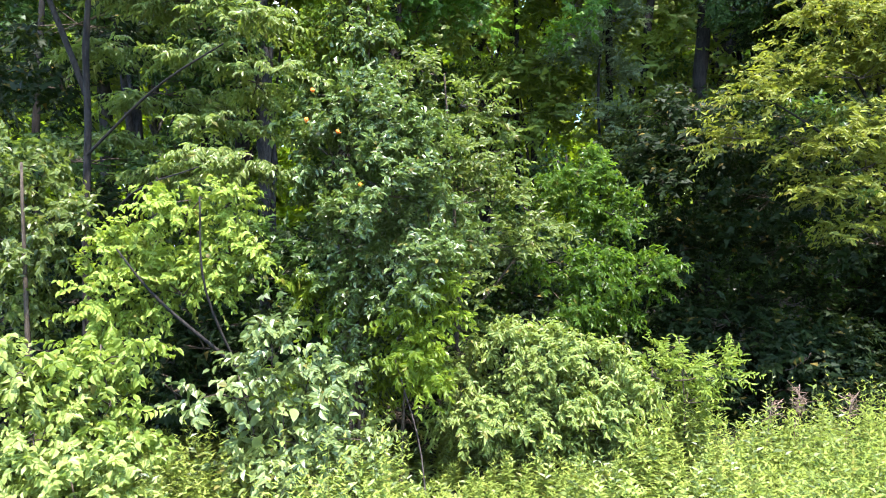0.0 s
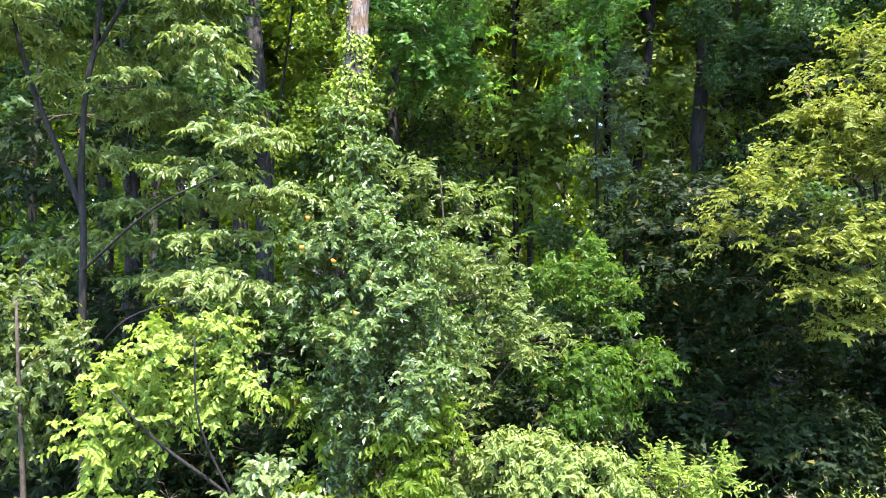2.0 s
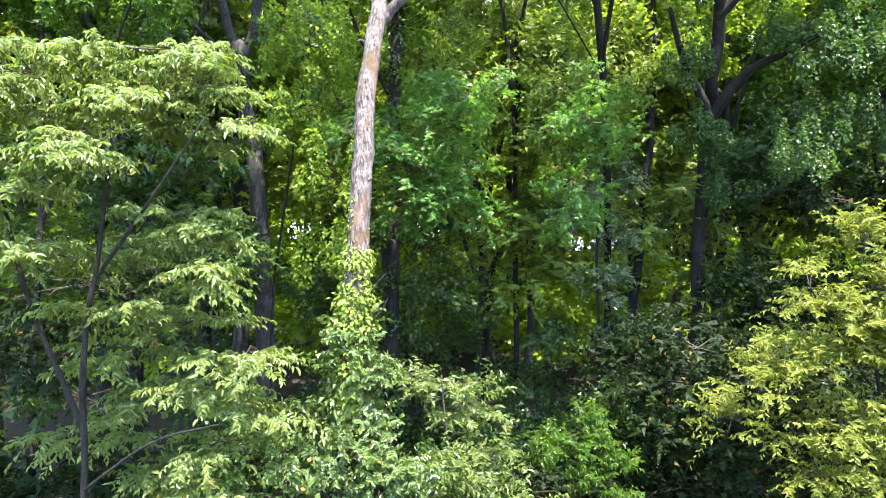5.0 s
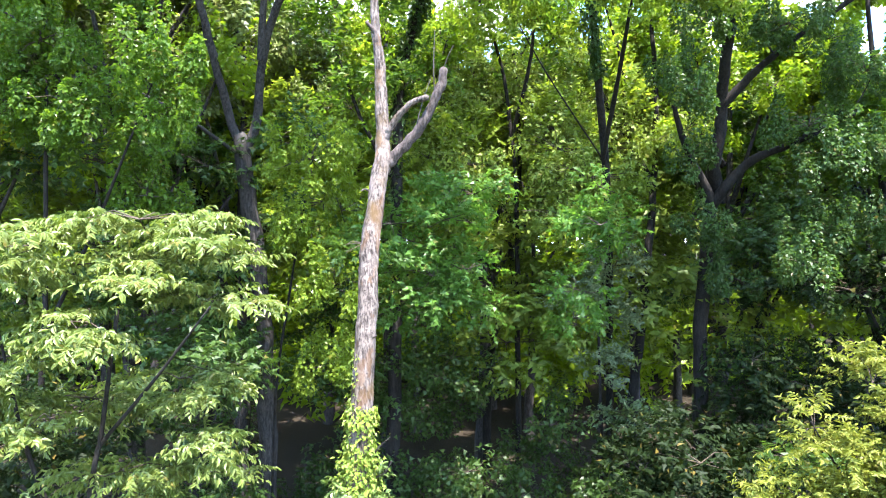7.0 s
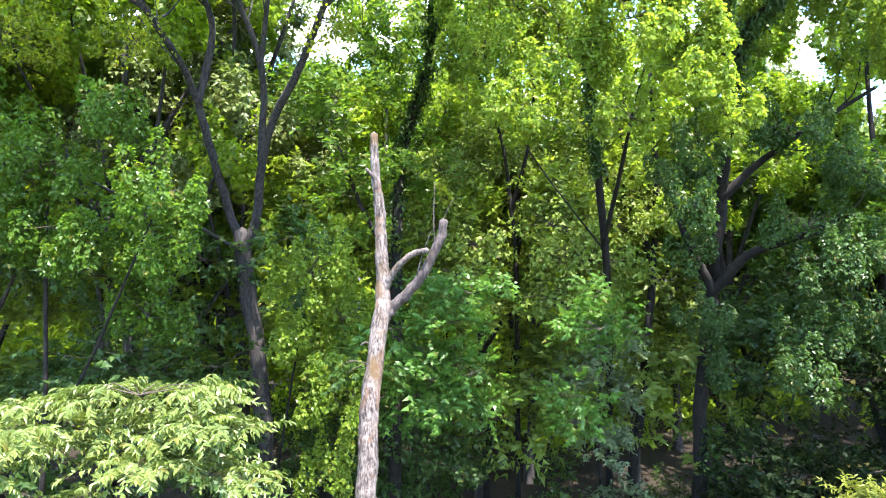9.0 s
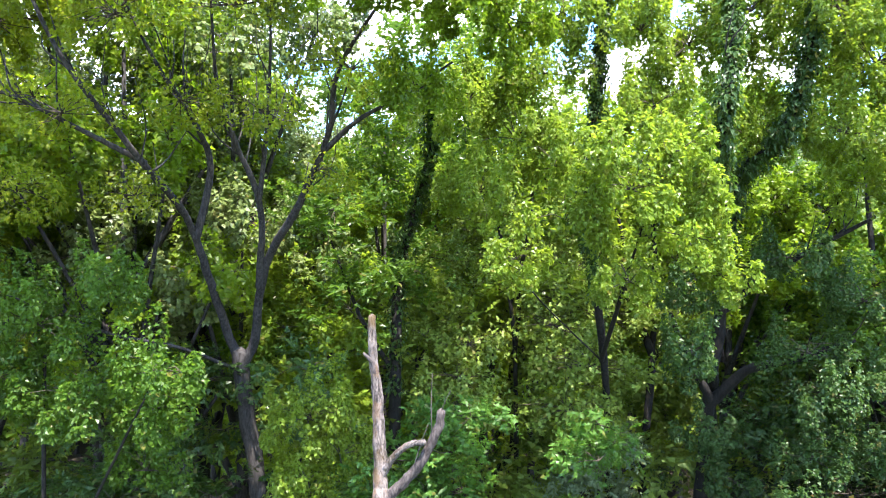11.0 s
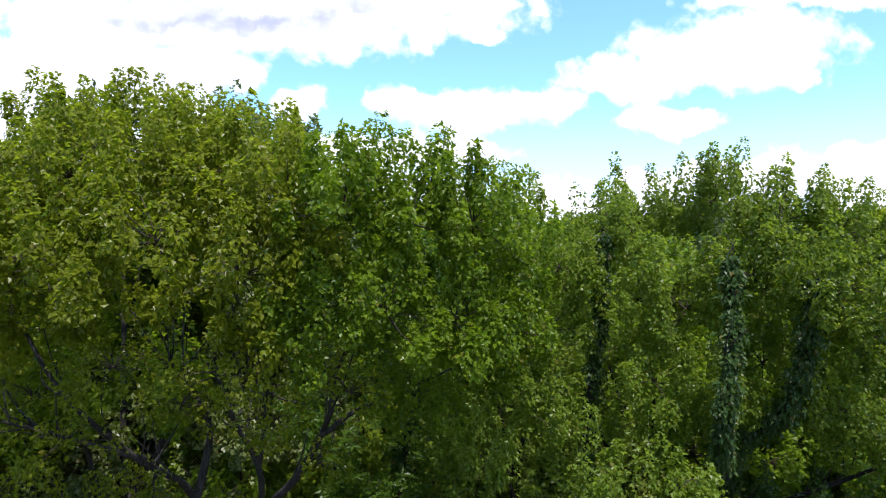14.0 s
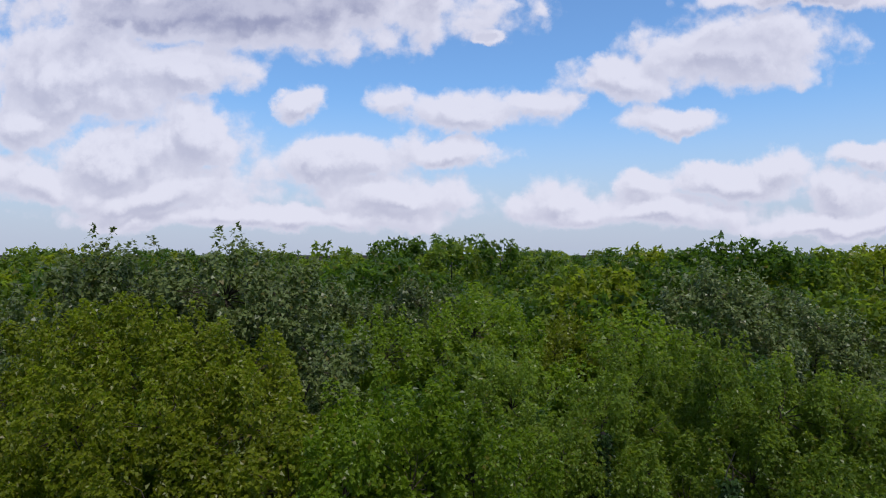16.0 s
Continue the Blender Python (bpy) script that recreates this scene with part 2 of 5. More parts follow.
def mesh_of(name, verts, faces, material, smooth=False):
    """A mesh from arrays; all faces have the same number of corners."""
    me = bpy.data.meshes.new(name)
    verts, faces = np.asarray(verts, np.float32), np.asarray(faces, np.int32)
    k = faces.shape[1]
    me.vertices.add(len(verts))
    me.vertices.foreach_set("co", verts.ravel())
    me.loops.add(faces.size)
    me.loops.foreach_set("vertex_index", faces.ravel())
    me.polygons.add(len(faces))
    me.polygons.foreach_set("loop_start", np.arange(0, faces.size, k, dtype=np.int32))
    me.polygons.foreach_set("use_smooth", np.full(len(faces), smooth))
    me.materials.append(material)
    me.update(calc_edges=True)
    return me


def part(name, me, parent, label=""):
    ob = new(name, me)
    ob.parent = parent
    if label:
        tagged(ob, label)
    return ob


def root(name, base, label, category, group="", kind=""):
    ob = new(name)
    ob.location = base
    ob.empty_display_size = 0.3
    return tagged(ob, label, category, group, kind)


def bend(points, per=5):
    """A smooth line through the points."""
    p = np.asarray(points, float)
    if len(p) < 3:
        s = np.linspace(0, 1, per + 1)[:, None]
        return p[0] * (1 - s) + p[-1] * s
    ext = np.vstack((2 * p[0] - p[1], p, 2 * p[-1] - p[-2]))
    out = []
    for i in range(1, len(ext) - 2):
        a, b, c, d = ext[i - 1:i + 3]
        for s in np.arange(per) / per:
            out.append(0.5 * (2 * b + (c - a) * s + (2 * a - 5 * b + 4 * c - d) * s * s + (3 * b - a - 3 * c + d) * s ** 3))
    return np.vstack((out, p[-1]))


def tube(points, r0, r1, sides=9, rough=0.08, per=5, power=1.0, rng=None, flare=0.0, crook=0.2):
    """Verts and faces of a tapered, slightly knotty round limb along the points."""
    line = bend(points, per)
    n = len(line)
    s = np.linspace(0, 1, n)
    r = r0 + (r1 - r0) * s ** power
    if flare:
        r = r * (1 + flare * np.exp(-s * n * 0.45))
    if rng is not None and n > 4:
        shift = rng.standard_normal((n, 3)) * r[:, None] * crook
        shift[1:-1] = (shift[:-2] + shift[1:-1] + shift[2:]) / 2
        shift[0] = shift[-1] = 0
        line = line + shift * (1, 1, 0.4)
    t = unit(np.gradient(line, axis=0))
    a = np.zeros_like(t)
    first = np.cross(t[0], (0.0, 1.0, 0.0) if abs(t[0][1]) < 0.9 else (1.0, 0.0, 0.0))
    for i in range(n):
        first = first - t[i] * first.dot(t[i])
        first = first / np.linalg.norm(first)
        a[i] = first
    b = np.cross(t, a)
    ang = np.arange(sides) * 2 * np.pi / sides
    rng = rng or np.random.default_rng(1)
    wob = 1 + rough * rng.standard_normal((n, sides))
    ring = (np.cos(ang)[None, :, None] * a[:, None, :] + np.sin(ang)[None, :, None] * b[:, None, :]) * (r[:, None] * wob)[:, :, None]
    verts = (line[:, None, :] + ring).reshape(-1, 3)
    i, j = np.meshgrid(np.arange(n - 1), np.arange(sides), indexing="ij")
    k = (j + 1) % sides
    faces = np.stack((i * sides + j, i * sides + k, (i + 1) * sides + k, (i + 1) * sides + j), -1).reshape(-1, 4)
    # closed, uneven end
    tip = len(verts)
    verts = np.vstack((verts, line[-1] + t[-1] * r[-1] * 0.7))
    cap = np.array([((n - 1) * sides + q, (n - 1) * sides + (q + 1) % sides, tip, tip) for q in range(sides)])
    return verts, faces, cap


def limb_mesh(name, points, r0, r1, material, sides=9, rough=0.06, per=5, seed=1, power=1.0, flare=0.0, crook=0.2):
    v, f, cap = tube(points, r0, r1, sides, rough, per, power, np.random.default_rng(seed), flare, crook)
    me = bpy.data.meshes.new(name)
    me.from_pydata(v.tolist(), [], f.tolist() + [c[:3].tolist() for c in cap])
    me.polygons.foreach_set("use_smooth", np.ones(len(me.polygons), bool))
    me.materials.append(material)
    return me


def twig_mesh(name, starts, ends, r, material, sag=0.1, rng=None):
    """Many thin three-sided twigs in one mesh."""
    starts, ends = np.asarray(starts), np.asarray(ends)
    n = len(starts)
    mids = (starts + ends) / 2 + rng.standard_normal((n, 3)) * 0.07 + np.array((0, 0, sag))
    d = unit(ends - starts)
    a = unit(np.cross(d, np.array((0.31, 0.17, 0.93))))
    b = np.cross(d, a)
    ang = np.arange(3) * 2 * np.pi / 3
    rings = []
    for p, w in ((starts, 1.0), (mids, 0.7), (ends, 0.3)):
        rings.append(p[:, None] + r * w * (np.cos(ang)[None, :, None] * a[:, None] + np.sin(ang)[None, :, None] * b[:, None]))
    v = np.stack(rings, 1).reshape(-1, 3)
    f = []
    for lev in range(2):
        for q in range(3):
            f.append((lev * 3 + q, lev * 3 + (q + 1) % 3, lev * 3 + 3 + (q + 1) % 3, lev * 3 + 3 + q))
    faces = (np.arange(n)[:, None, None] * 9 + np.array(f)[None]).reshape(-1, 4)
    return mesh_of(name, v, faces, material, True)


def leaf_mesh(name, at, axis, normal, length, width, material, fold=0.22, plain=False, full=False):
    """Leaves as folded, pointed blades of two triangles each, plain blades of one where they are far, rounder ones of four where they are near."""
    axis = unit(axis)
    side = unit(np.cross(axis, normal))
    normal = np.cross(side, axis)
    length, width = length[:, None], width[:, None]
    if plain:
        v = np.stack((at - side * width * 0.5, at + side * width * 0.5, at + axis * length - normal * length * 0.1), 1).reshape(-1, 3)
        return mesh_of(name, v, np.arange(len(at) * 3).reshape(-1, 3), material)
    if full:
        low, high = at + axis * length * 0.3, at + axis * length * 0.68
        up, drop = normal * width * fold, normal * length * 0.05
        v = np.stack((at, low + side * width * 0.48 + up, high + side * width * 0.36 + up - drop, at + axis * length - normal * length * 0.16,
                      high - side * width * 0.36 + up - drop, low - side * width * 0.48 + up), 1).reshape(-1, 3)
        quads = (np.arange(len(at))[:, None, None] * 6 + np.array(((0, 1, 2, 3), (0, 3, 4, 5)))[None]).reshape(-1, 4)
        return mesh_of(name, v, quads, material)
    mid = at + axis * length * 0.42
    up = normal * width * fold
    v = np.stack((at, mid + side * width * 0.5 + up, at + axis * length - normal * length * 0.12, mid - side * width * 0.5 + up), 1).reshape(-1, 3)
    base = np.arange(len(at))[:, None] * 4
    faces = (base[:, None, :] + np.array(((0, 1, 2), (0, 2, 3)))[None]).reshape(-1, 3)
    return mesh_of(name, v, faces, material)


class Habit:
    """How a plant carries its leaves."""

    def __init__(self, leaf=0.12, width=0.05, count=9, shoot=0.35, rise=0.5, droop=0.2, dense=14, clump=0.34, flat=0.7, spread=0.8, plain=False, full=False, level=1.0, face=0.5, plume=0.0, gap=0.4, stretch=1.0, rag=0.3, inside=8.0):
        self.face = face
        self.plume, self.gap, self.stretch, self.rag, self.inside = plume, gap, stretch, rag, inside
        self.leaf, self.width, self.count, self.shoot, self.rise, self.droop = leaf, width, count, shoot, rise, droop
        self.full, self.level, self.dense, self.clump, self.flat, self.spread, self.plain = full, level, dense, clump, flat, spread, plain


def shoots(blobs, habit, rng):
    """Clumps and shoots within the masses (x, y, z, rx, ry, rz) of a crown: starts, directions, ways out of the clump, clump hearts, mass hearts."""
    at, way, facing, clump, heart = [], [], [], [], []
    for x, y, z, rx, ry, rz in blobs:
        c, r = np.array((x, y, z)), np.array((rx, ry, rz))
        p = 1.6
        area = 4 * np.pi * (((rx * ry) ** p + (rx * rz) ** p + (ry * rz) ** p) / 3) ** (1 / p)
        m = max(5, int(area * 0.95 / (habit.clump / 0.34) ** 2))
        d = unit(rng.standard_normal((m, 3)) * (1, 1, 0.9) + (0, 0, 0.12))
        hearts = c + d * r * rng.uniform(0.4, 1.12, (m, 1)) ** 0.6
        size = 0.68 * habit.clump * rng.uniform(0.55, 1.35, m) * min(1.0, 0.35 + 0.8 * r.mean())
        n = max(20, int(area * habit.dense))
        pick = rng.integers(0, m, n)
        # each clump is a small dome: leafy outside and above, open beneath
        dome = unit(rng.standard_normal((n, 3)) + (0, 0, 0.4))
        off = dome * (1, 1, habit.flat) * (size[pick] * 1.75 * rng.uniform(0.12, 1, n) ** 0.5)[:, None]
        at.append(hearts[pick] + off)
        go = unit(off) * 0.7 + d[pick] * 0.5 + UP * habit.rise + rng.standard_normal((n, 3)) * 0.35
        way.append(unit(go * (1, 1, habit.level)))
        facing.append(unit(unit(off) + d[pick] * 0.6))
        clump.append(hearts)
        heart.append(np.repeat(c[None], m, 0))
    return np.vstack(at), np.vstack(way), np.vstack(facing), np.vstack(clump), np.vstack(heart)


def leaves_on(at, way, out, habit, rng):
    """Leaves in two ranks along each shoot."""
    n, k = len(at), habit.count
    s = (np.arange(k) + 0.6) / k
    s = s[None] + rng.uniform(-0.05, 0.05, (n, k))
    length = habit.shoot * rng.uniform(0.6, 1.25, (n, 1))
    side = unit(np.cross(way, UP) + rng.standard_normal((n, 3)) * 0.25)
    turn = np.where(np.arange(k) % 2 == 0, 1.0, -1.0)[None, :, None]
    spot = at[:, None] + way[:, None] * (s * length)[..., None]
    spot[..., 2] -= (s * length) ** 2 * habit.droop
    axis = way[:, None] * (0.25 + 0.5 * s[..., None]) + side[:, None] * turn * habit.spread + rng.standard_normal((n, k, 3)) * 0.28
    axis[..., 2] -= habit.droop * rng.uniform(0.5, 1.5, (n, k))
    normal = UP * habit.face + (1.4 - habit.face) * out[:, None] + 0.2 * way[:, None] + rng.standard_normal((n, k, 3)) * 0.4
    size = rng.uniform(0.65, 1.3, (n, k))
    return spot.reshape(-1, 3), axis.reshape(-1, 3), normal.reshape(-1, 3), (size * habit.leaf).ravel(), (size * habit.width).ravel()


def plumes(blobs, habit, rng):
    """Upright leafy plumes over the outside of the masses: leaf places, axes, normals, lengths, widths, then plume hearts and mass hearts."""
    hearts, ways, cores = [], [], []
    c, r = np.array([b[:3] for b in blobs]), np.array([b[3:6] for b in blobs])
    for i in range(len(blobs)):
        rx, ry, rz = r[i]
        area = 4 * np.pi * (((rx * ry) ** 1.6 + (rx * rz) ** 1.6 + (ry * rz) ** 1.6) / 3) ** (1 / 1.6)
        m = max(6, int(area * 0.85 / habit.gap ** 2))
        d = unit(rng.standard_normal((m, 3)) + (0, 0, 0.3))
        p = c[i] + d * r[i] * rng.uniform(0.66, 1.08, (m, 1))
        # none deep inside a neighbouring mass
        q = np.linalg.norm((p[:, None] - c[None]) / r[None], axis=-1)
        q[:, i] = 9
        keep = q.min(1) > 0.66
        hearts.append(p[keep]), ways.append(d[keep]), cores.append(np.repeat(c[i][None], keep.sum(), 0))
    hearts, ways, cores = np.vstack(hearts), np.vstack(ways), np.vstack(cores)
    m, k = len(hearts), habit.count
    # each plume is a leafy column, upright or leaning out, rounded at its tip; beneath the mass it is short
    size = habit.plume * rng.uniform(0.65, 1.3, (m, 1))
    tall = size * habit.stretch * (0.75 + 0.45 * np.clip(ways[:, 2:], -0.6, 1)) * rng.uniform(0.75, 1.35, (m, 1))
    stem = unit(UP + ways * 0.2 + rng.standard_normal((m, 3)) * 0.1)
    s = rng.uniform(-1, 1, (m, k))
    ring = np.sqrt(np.clip(1 - np.abs(s) ** 3, 0.03, 1)) * (1 - 0.28 * s) * (1 + 0.25 * np.sin(s * 7 + rng.uniform(0, 6.3, (m, 1))))
    side = rng.standard_normal((m, k, 3)) + ways[:, None] * 0.35
    side = unit(side - stem[:, None] * (side * stem[:, None]).sum(-1, keepdims=True))
    at = hearts[:, None] + stem[:, None] * (s * tall)[..., None] + side * (ring * size * rng.uniform(0.35, 1, (m, k)) ** 0.4)[..., None]
    top = np.clip(s - 0.3, 0, 1)[..., None]
    normal = side * 0.7 + UP * (habit.face + top) + ways[:, None] * 0.3 + rng.standard_normal((m, k, 3)) * habit.rag
    axis = rng.standard_normal((m, k, 3)) * 0.45 + side * 0.6 - UP * habit.droop + UP * top * 1.2
    lot = rng.uniform(0.65, 1.3, (m, k))
    # larger shaded leaves within the masses
    n = np.maximum(8, (20 * (r[:, 0] * r[:, 1] * r[:, 2]) ** (2 / 3) * habit.inside / (habit.leaf / 0.1) ** 2).astype(int))
    core, reach = np.repeat(c, n, 0), np.repeat(r, n, 0)
    d = unit(rng.standard_normal((len(core), 3)))
    big = habit.leaf * rng.uniform(1.1, 1.6, len(core))
    at = np.vstack((at.reshape(-1, 3), core + d * reach * rng.uniform(0.3, 0.72, (len(core), 1))))
    axis = np.vstack((axis.reshape(-1, 3), rng.standard_normal((len(core), 3)) - UP * 0.4))
    normal = np.vstack((normal.reshape(-1, 3), d + UP * 0.3))
    return (at, axis, normal, np.concatenate(((lot * habit.leaf).ravel(), big)), np.concatenate(((lot * habit.width).ravel(), big * 0.75))), hearts, cores


def grown(blobs, habit, rng):
    """Leaves, clump hearts and mass hearts of a crown, by the plant's habit."""
    if habit.plume:
        return plumes(blobs, habit, rng)
    at, way, out, clump, heart = shoots(blobs, habit, rng)
    return leaves_on(at, way, out, habit, rng), clump, heart


def foliage(parent, blobs, habit, leaf, seed, twig=0.012, name="foliage", twigs=True):
    """The leafy part of a plant, and its twigs, under parent. The masses are in metres from the parent's base."""
    rng = np.random.default_rng(seed)
    leaves, clump, heart = grown(blobs, habit, rng)
    part(name, leaf_mesh(name, *leaves, LEAF[leaf], plain=habit.plain, full=habit.full), parent)
    if twigs:
        tagged(part("brushwood", twig_mesh("brushwood", heart, clump, twig, TWIG, 0.05, rng), parent), kind="stuff")


def local(rows, base):
    """World places as places from the base of a thing; further numbers stay."""
    b = Vector(base)
    return [(r[0] - b.x, r[1] - b.y, r[2] - b.z, *r[3:]) for r in rows]


def side_branches(ob, lines, count, reach, thick, bark, seed):
    """Thin crooked side branches along the limbs of a tree."""
    rng = np.random.default_rng(seed)
    for line in lines:
        path = bend(line, 6)
        for _ in range(count):
            i = rng.integers(len(path) // 4, len(path) - 1)
            along = unit(path[i] - path[i - 1])
            way = unit(along * 0.9 + rng.normal(0, 0.6, 3) + UP * 0.35)
            size = reach * rng.uniform(0.6, 1.3)
            mid = path[i] + way * size * 0.5 + rng.normal(0, 0.08, 3)
            end = path[i] + unit(way + UP * 0.4) * size
            r = thick * rng.uniform(0.6, 1.1)
            part("branch", limb_mesh("branch", [path[i], mid, end], r, r * 0.35, bark, 5, 0.06, 3, int(rng.integers(1e6))), ob)


def sleeve(ob, line, inner, outer, count, size, leaf, seed):
    """Climbing leaves that hug a trunk or limb all round."""
    rng = np.random.default_rng(seed)
    path = bend(line, 8)
    i = rng.uniform(0, len(path) - 1.001, count)
    low = i.astype(int)
    core = path[low] + (path[low + 1] - path[low]) * (i - low)[:, None]
    t = unit(path[low + 1] - path[low])
    out = rng.standard_normal((count, 3))
    out = unit(out - t * (out * t).sum(1, keepdims=True))
    lumps = 0.75 + 0.5 * np.sin(i * 2.1 + seed) * np.sin(i * 0.9)
    at = core + out * (inner + (outer - inner) * rng.uniform(0, 1, count) ** 1.5 * lumps)[:, None]
    length = size * rng.uniform(0.65, 1.3, count)
    axis = out * 0.45 + rng.normal(0, 0.4, (count, 3)) - UP * 0.6
    part("climbing_leaves", leaf_mesh("climbing_leaves", at, axis, out * 0.8 + UP * 0.7, length, length * 0.65, LEAF[leaf]), ob)


def plant(name, label, category, base, stems, blobs, habit, leaf, seed, bark=None, group="", twig=0.012):
    """A tree or shrub: an Empty at its base, its trunk, limbs and foliage. stems: (points, thick, thin)."""
    ob = root(name, base, label, category, group)
    for i, (points, r0, r1) in enumerate(stems):
        kind = "trunk" if i == 0 else "limb"
        part(kind, limb_mesh(kind, local(points, base), r0, r1, bark or BARK, 10 if r0 > 0.1 else 7, 0.05, 5, seed + i, 1.0, 0.5 if i == 0 and r0 > 0.1 else 0.0), ob)
    if blobs:
        foliage(ob, local(blobs, base), habit, leaf, seed + 50, twig)
    return ob


# ---------------------------------------------------------------- ground
def rolling(x, y):
    """Height of the ground: level near the trees' edge, slight swells further off."""
    far = np.clip((np.hypot(x, y - 8) - 25) / 120, 0, 1)
    return far * (1.2 * np.sin(x * 0.021 + 1) * np.cos(y * 0.017)) + 0.06 * np.sin(x * 0.9) * np.sin(y * 0.7 + 1) * (1 - far)


def build_ground():
    line = np.sign(np.linspace(-1, 1, 121)) * np.abs(np.linspace(-1, 1, 121)) ** 3.2 * 2600
    gx, gy = np.meshgrid(line, line + 10, indexing="ij")
    v = np.stack((gx, gy, rolling(gx, gy)), -1).reshape(-1, 3)
    i, j = np.meshgrid(np.arange(120), np.arange(120), indexing="ij")
    f = np.stack((i * 121 + j, (i + 1) * 121 + j, (i + 1) * 121 + j + 1, i * 121 + j + 1), -1).reshape(-1, 4)
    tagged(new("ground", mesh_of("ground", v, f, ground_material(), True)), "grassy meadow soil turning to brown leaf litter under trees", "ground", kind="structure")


build_ground()

# ---------------------------------------------------------------- the dead tree and its creeper
def dead_tree():
    base = (-1.3, 9.2, 0)
    ob = root("dead_tree", base, "dead standing tree with pale flaking bark and a broken forked top", "tree")
    trunk = [(-1.3, 9.2, -0.1), (-1.3, 9.2, 3), (-1.26, 9.25, 6.2), (-1.2, 9.4, 7.92), (-1.14, 9.55, 9.37), (-1.12, 9.75, 10.27), (-0.95, 10.15, 11.68)]
    part("trunk", limb_mesh("trunk", local(trunk, base), 0.20, 0.125, BARK_DEAD, 18, 0.045, 9, 3, 1.0, 0.4, 0.07), ob)
    leader = [(-0.96, 10.14, 11.55), (-1.0, 10.3, 12.4), (-1.03, 10.35, 12.95), (-1.1, 10.4, 13.7), (-1.13, 10.45, 14.32)]
    part("limb", limb_mesh("limb", local(leader, base), 0.115, 0.06, BARK_DEAD, 14, 0.06, 8, 4, 1.0, 0.0, 0.1), ob, "bare upper stem with a snapped grey tip")
    fork = [(-0.98, 10.1, 11.35), (-0.84, 10.15, 11.55), (-0.59, 10.1, 11.8), (-0.33, 10.05, 12.13), (-0.11, 10.0, 12.56), (-0.03, 10.0, 12.92)]
    part("limb", limb_mesh("limb", local(fork, base), 0.09, 0.065, BARK_GREY, 12, 0.07, 8, 5, 1.0, 0.0, 0.12), ob, "thick grey limb snapped off at its end")
    upper = [(-0.95, 10.17, 11.85), (-0.86, 10.15, 12.02), (-0.72, 10.1, 12.23), (-0.5, 10.0, 12.41), (-0.27, 9.9, 12.47)]
    part("limb", limb_mesh("limb", local(upper, base), 0.06, 0.045, BARK_DEAD, 10, 0.05, 8, 6, 1.0, 0.0, 0.1), ob, "short pale limb sawn blunt at its end")
    for pts, r in (
        ([(-1.06, 10.37, 13.4), (-1.12, 10.33, 13.6), (-1.24, 10.3, 13.75)], 0.05),
        ([(-0.15, 10.0, 12.4), (-0.18, 9.95, 12.9), (-0.16, 9.95, 13.5)], 0.012),
        ([(-0.11, 10.0, 12.6), (0.0, 9.95, 13.0), (0.12, 9.9, 13.25)], 0.01),
        ([(-0.45, 10.05, 11.98), (-0.38, 9.95, 12.3), (-0.22, 9.9, 12.75)], 0.012),
        ([(-1.0, 9.3, 7.3), (-0.9, 9.15, 7.45), (-0.76, 9.0, 7.6)], 0.014),
        ([(-0.98, 9.3, 6.95), (-0.85, 9.2, 7.05), (-0.74, 9.1, 7.25)], 0.012),
        ([(-1.1, 10.0, 11.0), (-1.2, 9.9, 11.08), (-1.27, 9.85, 11.05)], 0.02),
        ([(-1.17, 9.5, 8.8), (-1.05, 9.4, 8.9), (-0.98, 9.35, 8.95)], 0.018),
    ):
        part("stub", limb_mesh("stub", local(pts, base), r, r * 0.45, BARK_GREY, 6, 0.08, 4, 8), ob)


dead_tree()

CREEPER = Habit(leaf=0.088, width=0.05, count=10, shoot=0.26, rise=0.05, droop=0.5, dense=56, clump=0.24, full=True)


